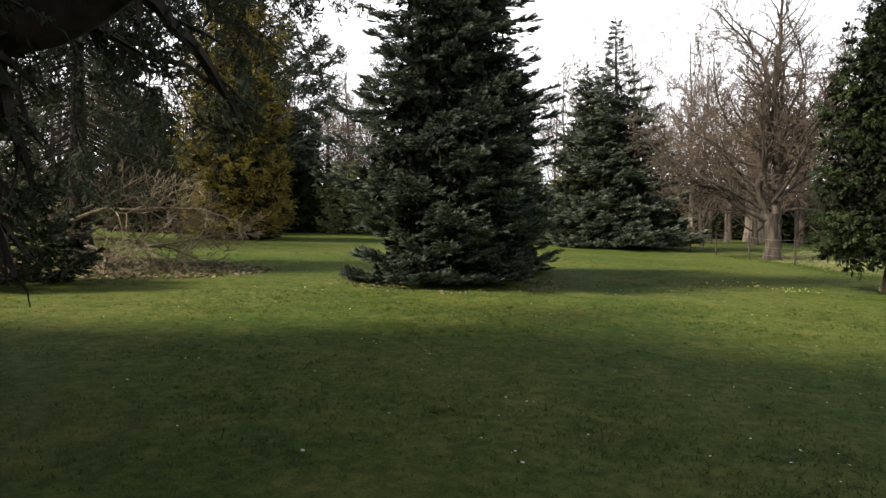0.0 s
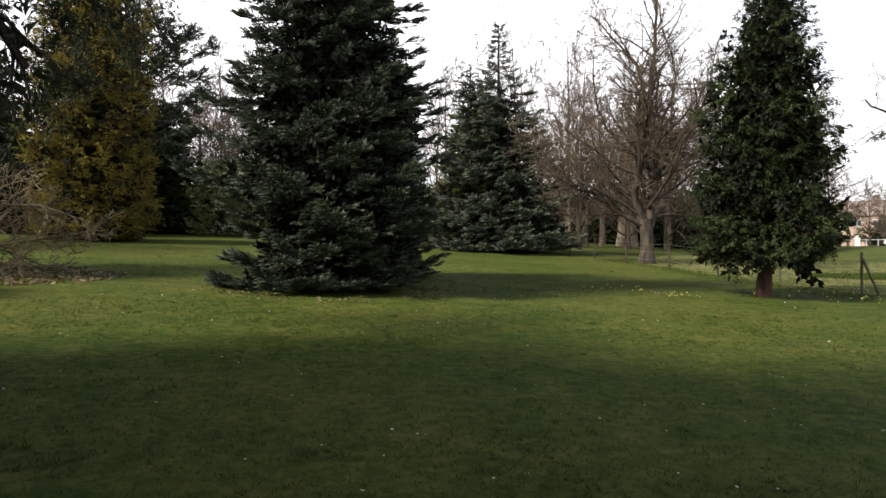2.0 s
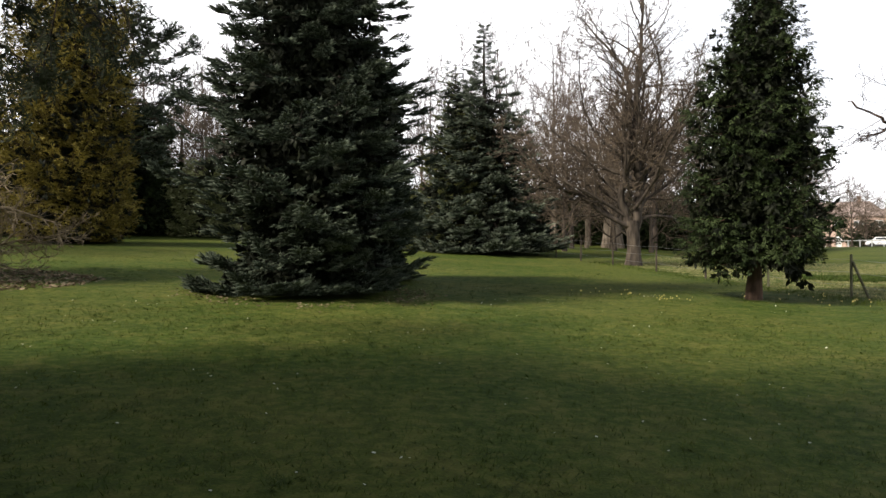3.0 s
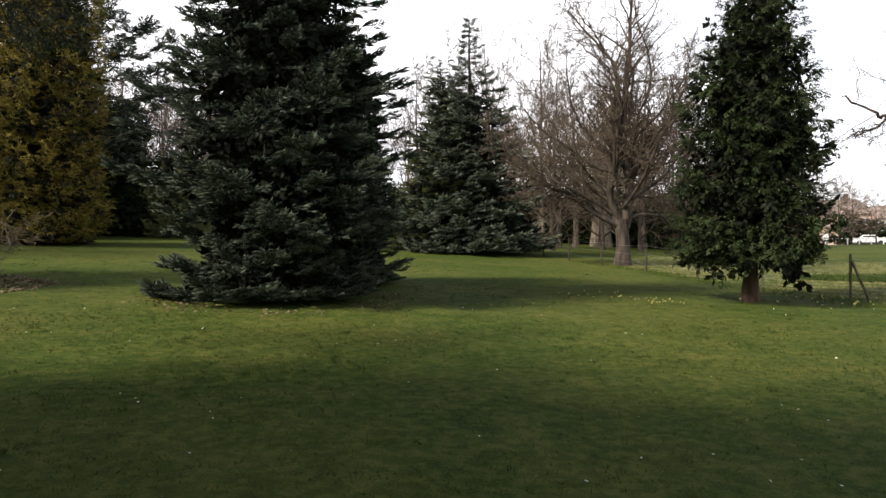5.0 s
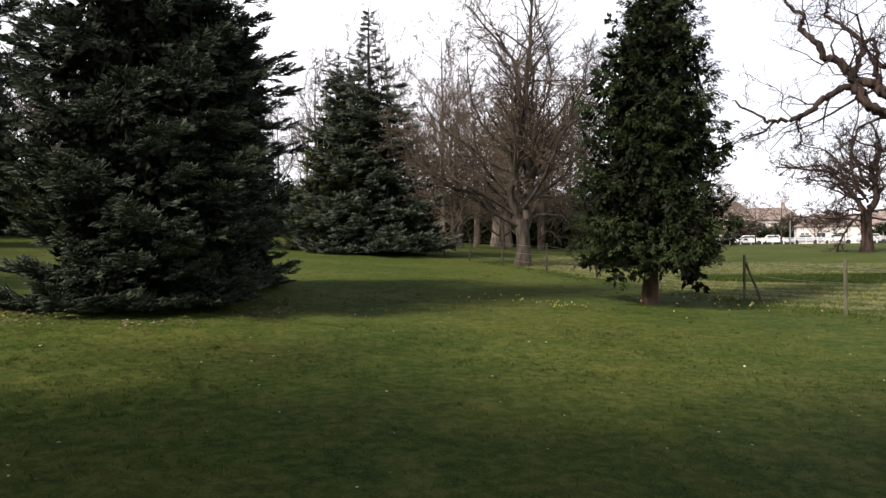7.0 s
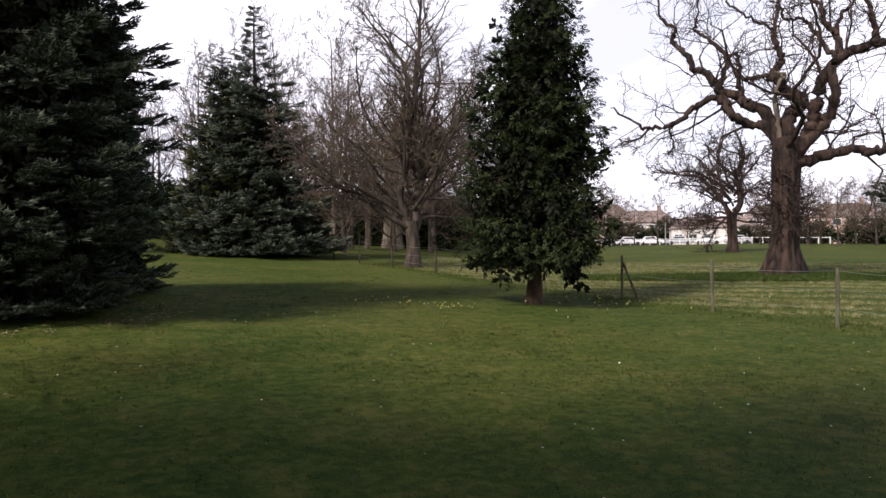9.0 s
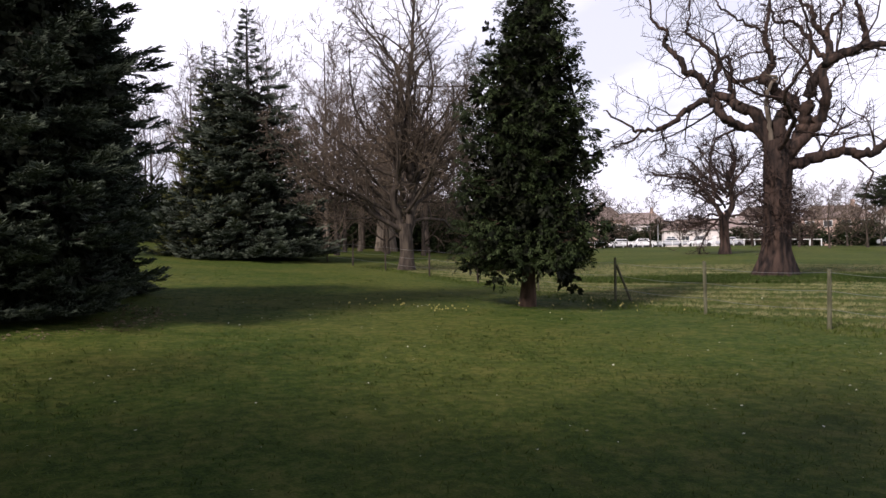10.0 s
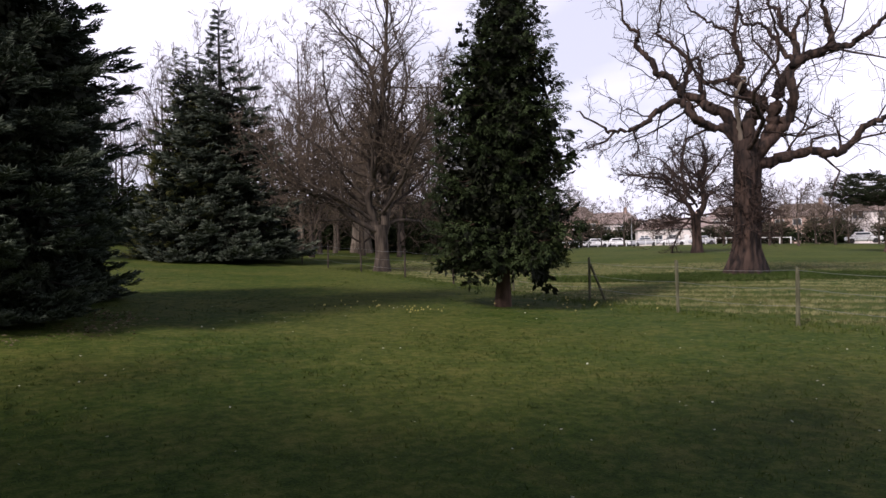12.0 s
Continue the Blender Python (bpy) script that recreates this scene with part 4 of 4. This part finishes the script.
def strew(name, P, size, template, mats, label, category, spread=0.3, idx=None):
    """Many small pieces on the ground as one object."""
    z = ground_z(P[:, 0], P[:, 1])
    a = gg.uniform(0, 6.28, len(P))
    ax = np.stack([np.cos(a), np.sin(a), np.zeros(len(P))], -1)
    up = unit(np.array([0, 0, 1.0]) + gg.normal(0, spread, (len(P), 3)))
    V, T = scatter(template[0], template[1], np.column_stack([P, z - 0.004]), ax, up, size * gg.uniform(0.6, 1.4, len(P)))
    ob = new(name, mesh(name, V, T, mats, None if idx is None else np.tile(idx, len(P))))
    return tagged(ob, label, category, kind="stuff")


def wedge(n, r0, r1, b0, b1, power=1.0, ox=0.8, oy=2.0):
    """Places spread over a sector of the lawn; nearer ones denser."""
    r = r0 + (r1 - r0) * gg.uniform(0, 1, n) ** power
    b = np.radians(gg.uniform(b0, b1, n))
    return np.stack([ox + r * np.sin(b), oy + r * np.cos(b)], -1)


P = np.concatenate([wedge(36000, 1.2, 14, -64, 74, 0.8, 0.8, 1.2), wedge(20000, 10, 34, -40, 64, 0.9)])
strew("grass", P, 0.033, tuft(5, 1, 1.4), GRASS, "short mown grass blades with moss", "grass")
# coarser clumps, clustered
C = wedge(1100, 2.5, 26, -50, 66, 0.9)
P = (C[:, None] + gg.normal(0, 1, (1100, 14, 2)) * gg.uniform(0.06, 0.4, (1100, 1, 1))).reshape(-1, 2)
LONG = leaf_mat("long_grass_blade", (0.011, 0.026, 0.004), (0.030, 0.057, 0.009), (0.080, 0.11, 0.024), 0.4)
strew("grass_clump", P, 0.036, tuft(8, 2, 2.0), LONG, "coarser clumps of dark grass", "grass")
# long grass round the old oak
a, r = gg.uniform(0, 6.28, 9000), np.sqrt(gg.uniform(0, 1, 9000))
P = np.stack([24.0 + 6.5 * r * np.cos(a) * 1.0 - 2.0 * r * np.sin(a), 21.5 + 4.0 * r * np.sin(a) - 3.0 * r * np.cos(a)], -1)
strew("long_grass", P, 0.10, tuft(6, 3), LONG, "long dark grass round the old oak", "grass")
P = np.array([[13.1, 8.0]]) + np.column_stack([gg.normal(0, 0.4, 1600), gg.uniform(0, 26, 1600)])
strew("fence_grass", P, 0.06, tuft(6, 4), GRASS, "uncut grass along the wire fence", "grass")

# pale swathes of dry mowings beyond the fence; farther rows paint the sunlit lawn
DRY_SUNLIT = leaf_mat("dry_and_sunlit_grass_blade", (0.13, 0.14, 0.05), (0.25, 0.24, 0.10), (0.38, 0.35, 0.18), 0.6, 0.2)
rows = []
for k in range(18):
    s = gg.uniform(-10 - 0.4 * k, 10 + 0.4 * k, 1300)
    dist = 14.5 + 1.55 * k + 0.25 * np.sin(s * 0.6 + k) + gg.normal(0, 0.2, 1300)
    rows.append(np.stack([1.25 + 0.75 * dist + 0.66 * s, 3.7 + 0.66 * dist - 0.75 * s], -1))
P = np.concatenate(rows)
P = P[P[:, 0] > 13.5]
strew("mowings_and_sunlit_lawn", P, 0.065, tuft(6, 5), DRY_SUNLIT, "pale rows of dry mowings, the farther ones painting sunlit lawn", "grass")


def daisy_head():
    """A small round daisy: eight petals round a raised eye."""
    V, T, idx = [(0, 0, 1.3)], [], []
    for k in range(8):
        a0, a1 = k * math.pi / 4 - 0.3, k * math.pi / 4 + 0.3
        k0 = len(V)
        V += [(math.cos(a0), math.sin(a0), 1.1), (math.cos(a1), math.sin(a1), 1.1)]
        T.append((0, k0, k0 + 1))
        idx.append(0)
    k0 = len(V)
    V += [(0.3, 0, 1.35), (-0.15, 0.26, 1.35), (-0.15, -0.26, 1.35)]
    T.append((k0, k0 + 1, k0 + 2))
    idx.append(1)
    return np.array(V, float), np.array(T), np.array(idx)


DH = daisy_head()
C = wedge(60, 3, 18, -36, 60, 0.8)
P = np.concatenate([wedge(150, 2.6, 22, -38, 62, 0.8), (C[:, None] + gg.normal(0, 0.25, (60, 3, 2))).reshape(-1, 2)])
strew("daisies", P, 0.0105, DH, [PETAL_W, PETAL_Y], "scattered white daisies in the lawn", "flowers", 0.4, DH[2])


def daffodil():
    """Strap leaves, a stem and a nodding six-petalled flower with a trumpet, 0.25 high."""
    V, T, idx = [], [], []
    for k in range(4):
        a = k * 1.7
        c, s = math.cos(a), math.sin(a)
        k0 = len(V)
        V += [(0.008 * -s, 0.008 * c, 0), (0.008 * s, -0.008 * c, 0), (0.05 * c, 0.05 * s, 0.17)]
        T.append((k0, k0 + 1, k0 + 2))
        idx.append(2)
    k0 = len(V)
    V += [(0.004, 0, 0), (-0.004, 0, 0), (0, 0, 0.22)]
    T.append((k0, k0 + 1, k0 + 2))
    idx.append(2)
    for k in range(6):
        a = k * math.pi / 3
        k0 = len(V)
        V += [(0.0, 0, 0.22), (0.01, 0.04 * math.cos(a - 0.4), 0.22 + 0.04 * math.sin(a - 0.4)), (0.01, 0.04 * math.cos(a + 0.4), 0.22 + 0.04 * math.sin(a + 0.4))]
        T.append((k0, k0 + 1, k0 + 2))
        idx.append(0)
    k0 = len(V)
    for k in range(5):
        a = k * 2 * math.pi / 5
        V += [(0.0, 0.010 * math.cos(a), 0.22 + 0.010 * math.sin(a)), (0.035, 0.016 * math.cos(a), 0.22 + 0.016 * math.sin(a))]
    for k in range(5):
        p, q2 = k0 + 2 * k, k0 + 2 * ((k + 1) % 5)
        T += [(p, q2, q2 + 1), (p, q2 + 1, p + 1)]
        idx += [1, 1]
    return np.array(V, float), np.array(T), idx


dV, dT, dI = daffodil()
me = mesh("daffodil", dV, dT, [PETAL_P, PETAL_Y, GRASS], dI)
for k in range(36):
    u = gg.uniform(0, 1)
    x, y = 6.4 + 2.1 * u + gg.normal(0, 0.25), 17.7 - 0.7 * u + gg.normal(0, 0.45)
    ob = new("daffodil", me)
    ob.matrix_world = pose(x, y, gz(x, y), 0, 0, gg.uniform(-150, -30))
    ob.scale = (gg.uniform(0.32, 0.55),) * 3
    tagged(ob, "small pale yellow daffodil in the grass", "flower", "daffodils beside the cedar")
for k in range(30):
    x, y = 12.2 + gg.normal(0, 0.9), 17.0 + gg.normal(0, 0.8)
    ob = new("daffodil", me)
    ob.matrix_world = pose(x, y, gz(x, y), 0, 0, gg.uniform(-150, -30))
    ob.scale = (gg.uniform(0.4, 0.6),) * 3
    tagged(ob, "small pale yellow daffodil in the grass", "flower", "daffodils by the fence")

# leaf litter and fallen boughs
leafV, leafT = np.array([(0, 0, 0.1), (0.6, 0.35, 0.3), (1, 0, 0.1), (0.6, -0.35, 0.0)], float), np.array([(0, 2, 1), (0, 3, 2)])
a, r = gg.uniform(0, 6.28, 5200), np.sqrt(gg.uniform(0, 1, 5200))
P = np.stack([-9.0 + 4.6 * r * np.cos(a), 18.2 + 3.2 * r * np.sin(a)], -1)
strew("leaf_litter", P, 0.10, (leafV, leafT), LITTER, "brown fallen leaves under the yew", "leaf litter", 0.4)
a = gg.uniform(0, 6.28, 1400)
r = 2.3 + gg.normal(0, 0.28, 1400)
P = np.stack([BIG[0] + r * np.cos(a), BIG[1] + r * np.sin(a)], -1)
strew("needle_litter", P, 0.06, (leafV, leafT), LITTER, "brown needle litter round the large spruce", "leaf litter", 0.4)
rng = np.random.default_rng(83)
for k, (x, y, az, L) in enumerate(((-8.6, 18.0, 10, 3.6), (-8.8, 17.6, -25, 3.2), (-8.9, 18.4, 35, 3.0), (-9.3, 17.8, 75, 2.2), (-9.2, 17.6, 200, 2.0), (-8.9, 17.3, -8, 4.0), (-9.0, 17.4, 20, 2.4), (-9.2, 17.3, 140, 1.8))):
    z = gz(x, y)
    b = thing("pale_branch", (x, y, z), "low leafless pale branch resting on leaf litter", "branch", "pale low branches")
    d = np.array([[math.cos(radians(az)), math.sin(radians(az)), 0.12 if k < 4 else 0.35]])
    P1, R1 = sprout(np.array([[0, 0, 0.35 + 0.16 * k]]), d, np.array([L]), np.array([0.05]), 10, 0.16, -0.02)
    P1[..., 2] = np.maximum(P1[..., 2], 0.03)
    apart("stem", *tubes(P1, R1, 6), BRANCH_PALE, b, smooth=True)
    crown(b, P1, R1, (13, 8, 4), BRANCH_PALE, 0.009, 0.06, 0.34)

# ---- far side of the park ----
RENDER = plain_mat("painted_render", (0.74, 0.68, 0.64), 0.8, 0.12, 0.6)
BRICK = plain_mat("red_brick", (0.46, 0.33, 0.27), 0.85, 0.3, 2.0)
TILE = plain_mat("roof_tile", (0.30, 0.235, 0.21), 0.8, 0.25, 1.5)
FRAMEW = plain_mat("white_paint", (0.8, 0.8, 0.78), 0.5, 0.06)
GLASS = plain_mat("dark_glass", (0.05, 0.06, 0.07), 0.12, 0.1)
CARW = plain_mat("white_car_paint", (0.78, 0.78, 0.78), 0.25, 0.04)
CARG = plain_mat("silver_car_paint", (0.45, 0.46, 0.48), 0.25, 0.04)
RUBBER = plain_mat("tyre_rubber", (0.03, 0.03, 0.03), 0.8, 0.2)
STEEL = plain_mat("painted_steel", (0.35, 0.36, 0.36), 0.5, 0.1)
TARMAC = plain_mat("tarmac", (0.16, 0.155, 0.15), 0.9, 0.2, 1.2)


def block(x0, x1, y0, y1, z0, z1, bevel=0.0):
    bm = bmesh.new()
    bmesh.ops.create_cube(bm, size=1, matrix=Matrix.Translation(((x0 + x1) / 2, (y0 + y1) / 2, (z0 + z1) / 2)) @ Matrix.Diagonal((x1 - x0, y1 - y0, z1 - z0, 1)))
    if bevel:
        bmesh.ops.bevel(bm, geom=bm.edges[:], offset=bevel, segments=1, affect="EDGES")
    return bm


def house(at, rz, w, d, h, rise, wall, label, floors=1, bays=4):
    """A house with its front towards -y: walls, pitched roof, chimney, framed windows and a door."""
    t = thing("house", at, label, "house", rz=rz)
    part("wall", block(-w / 2, w / 2, 0, d, -0.5, h), wall, t)
    bm = bmesh.new()
    o = 0.35
    vs = [bm.verts.new(v) for v in ((-w / 2 - o, -o, h), (w / 2 + o, -o, h), (w / 2 + o, d + o, h), (-w / 2 - o, d + o, h), (-w / 2 + d * 0.3, d / 2, h + rise), (w / 2 - d * 0.3, d / 2, h + rise))]
    for f in ((0, 1, 5, 4), (1, 2, 5), (2, 3, 4, 5), (3, 0, 4), (3, 2, 1, 0)):
        bm.faces.new([vs[i] for i in f])
    roof = part("roof", bm, TILE, t)
    part("chimney", block(w * 0.22, w * 0.22 + 0.7, d / 2 - 0.4, d / 2 + 0.4, h + rise * 0.5, h + rise + 1.0, 0.04), BRICK, roof)
    for fl in range(floors):
        for b in range(bays):
            x = -w / 2 + (b + 0.5) * w / bays
            z = 0.9 + fl * 2.7
            if fl == 0 and b == bays // 2:
                part("door", block(x - 0.45, x + 0.45, -0.06, 0.05, 0, 2.05), FRAMEW, t, "white panelled door")
                continue
            win = part("window", block(x - 0.75, x + 0.75, -0.07, 0.04, z, z + 1.25), FRAMEW, t)
            for s in (-0.36, 0.36):
                part("pane", block(x + s - 0.3, x + s + 0.3, -0.09, -0.03, z + 0.1, z + 1.15), GLASS, win)
    return t


def at_bearing(b, r):
    return (1.25 + r * math.sin(radians(b)), 3.7 + r * math.cos(radians(b)))


for b, r, w, h, rise, wall, fl, bays, lab in (
        (38.5, 150, 16, 5.6, 3.0, BRICK, 2, 5, "two-storey red brick house with a tiled roof"),
        (42.6, 165, 12, 5.4, 2.8, RENDER, 2, 4, "two-storey pale rendered house with a tiled roof"),
        (47.4, 140, 15, 3.2, 2.2, RENDER, 1, 6, "long pale rendered bungalow with a tiled roof"),
        (51.5, 150, 11, 5.2, 2.6, RENDER, 2, 4, "two-storey pale rendered house with a tiled roof"),
        (56.0, 150, 12, 5.2, 2.6, BRICK, 2, 4, "two-storey red brick house with a tiled roof"),
        (60.8, 120, 10, 4.8, 2.4, RENDER, 2, 3, "white rendered house among trees")):
    p = at_bearing(b, r)
    house((*p, gz(*p)), -b + 6, w, 8, h, rise, wall, lab, fl, bays)


def car(at, rz, paint, label):
    t = thing("car", at, label, "car", "parked cars", rz)
    bm = block(-2.1, 2.1, -0.85, 0.85, 0.28, 0.85, 0.14)
    part("body", bm, paint, t)
    bm = block(-1.35, 1.1, -0.75, 0.75, 0.85, 1.42, 0.1)
    for v in bm.verts:
        if v.co.z > 1.1:
            v.co.x *= 0.72
            v.co.y *= 0.88
    part("cabin", bm, paint, t)
    for s in (-1, 1):
        part("side_window", block(-0.85, 0.7, s * 0.70 - 0.02, s * 0.70 + 0.02, 0.95, 1.32), GLASS, t)
        for x in (-1.3, 1.3):
            P = np.array([[(x, s * 0.80 - 0.11, 0.32), (x, s * 0.80 - 0.10, 0.32), (x, s * 0.80 + 0.10, 0.32), (x, s * 0.80 + 0.11, 0.32)]])
            apart("wheel", *tubes(P, np.array([[0.02, 0.32, 0.32, 0.02]]), 14), RUBBER, t)
    return t


for b, r, paint, lab in ((41.2, 118, CARW, "white parked car at the park's edge"), (42.8, 119, CARW, "white parked car at the park's edge"), (44.9, 120, CARG, "silver parked car at the park's edge"), (46.9, 121, CARW, "white parked car at the park's edge"), (49.0, 121, CARG, "silver parked car at the park's edge"), (59.5, 104, CARW, "white parked car at the park's edge")):
    p = at_bearing(b, r)
    car((*p, gz(*p) + 0.02), -b + 3, paint, lab)

# the road and its kerb beyond the grass
def strip(name, r0, r1, lift, mat, label, category):
    bs = np.linspace(33, 68, 60)
    V = np.array([[*at_bearing(b, r), 0.0] for b in bs for r in (r0, r1)])
    V[:, 2] = ground_z(V[:, 0], V[:, 1]) + lift
    k = np.arange(59) * 2
    T = np.concatenate([np.stack([k, k + 1, k + 3], -1), np.stack([k, k + 3, k + 2], -1)])
    ob = new(name, mesh(name, V, T, mat))
    return tagged(ob, label, category, kind="structure")


strip("road", 112, 124, 0.02, TARMAC, "grey tarmac road along the park's edge", "road")
strip("pavement", 124.1, 126, 0.10, plain_mat("paving", (0.38, 0.36, 0.34), 0.9, 0.15), "pale paved footway beside the road", "pavement")

LAMP = thing("street_lamp", (*at_bearing(43.9, 112), gz(*at_bearing(43.9, 112))), "slim grey steel street lamp", "street lamp")
apart("pole", *tubes(np.array([[(0, 0, -0.1), (0, 0, 2.5), (0, 0, 5.2)]], float), np.array([[0.09, 0.06, 0.05]]), 8), STEEL, LAMP)
part("lantern", block(-0.15, 0.45, -0.12, 0.12, 5.15, 5.32, 0.04), STEEL, LAMP)

# low rail before the road
rail = thing("park_rail", (*at_bearing(45, 108), 0), "low white painted rail along the road", "fence")
rb = Vector((*at_bearing(45, 108), 0))
prev = None
for b in np.linspace(37, 55, 26):
    p = at_bearing(float(b), 108)
    ob = part("post", block(-0.06, 0.06, -0.06, 0.06, -0.1, 0.95, 0.01), FRAMEW, rail)
    ob.location = Vector((*p, gz(*p))) - rb
    if prev:
        m = np.array([[(prev[0] - rb.x, prev[1] - rb.y, gz(*prev) + 0.85), (p[0] - rb.x, p[1] - rb.y, gz(*p) + 0.85)]])
        apart("rail_bar", *tubes(m, np.full((1, 2), 0.05), 6), FRAMEW, rail)
    prev = p

# trees and hedges by the road
for b, r, s in ((52.0, 92, 0.75), (54.4, 98, 0.8), (56.6, 96, 0.8), (58.6, 100, 0.85), (60.4, 94, 0.8), (62.8, 98, 0.9), (64.5, 92, 0.9), (39.4, 104, 0.9), (41.6, 100, 0.7), (43.3, 106, 0.8), (36.2, 100, 1.1), (38.0, 125, 1.2), (40.2, 128, 1.0), (50.5, 95, 0.75), (53.6, 88, 0.8), (55.5, 84, 0.75), (57.8, 90, 0.85), (62.0, 80, 0.8), (63.5, 95, 1.0), (45.5, 132, 0.8), (52.6, 120, 0.9), (58.8, 118, 0.9)):
    p = at_bearing(b, r)
    o = copy_thing(LOWT, pose(*p, gz(*p) - 0.1, 0, 0, 37 * b))
    o.scale = (s, s, s)
for b, r, s in ((40.8, 135, 1.2), (50.0, 132, 0.9), (53.8, 128, 1.0), (57.2, 112, 1.0), (62.5, 112, 1.2), (48.6, 155, 1.6), (44.2, 158, 1.5)):
    p = at_bearing(b, r)
    o = copy_thing(LAUREL, pose(*p, gz(*p) - 0.1, 0, 0, 37 * b))
    o.scale = (s * 1.3, s * 1.3, s)
SP = at_bearing(61.0, 62)
evergreen("stone_pine_tree", (*SP, gz(*SP) - 0.1), "flat-topped dark green pine in open parkland", 5.8,
          lerp_profile((0, 0.3), (0.58, 1.0), (0.68, 3.4), (0.85, 3.3), (1, 1.8)), 0.3, NEEDLE, [DARKLEAF], BARK_RED,
          branches=50, sprays=20, size=0.8, base=0.6, droop=0.0, upturn=0.1, seed=18, inner=0.3, fan=1.5, hang=0.0)
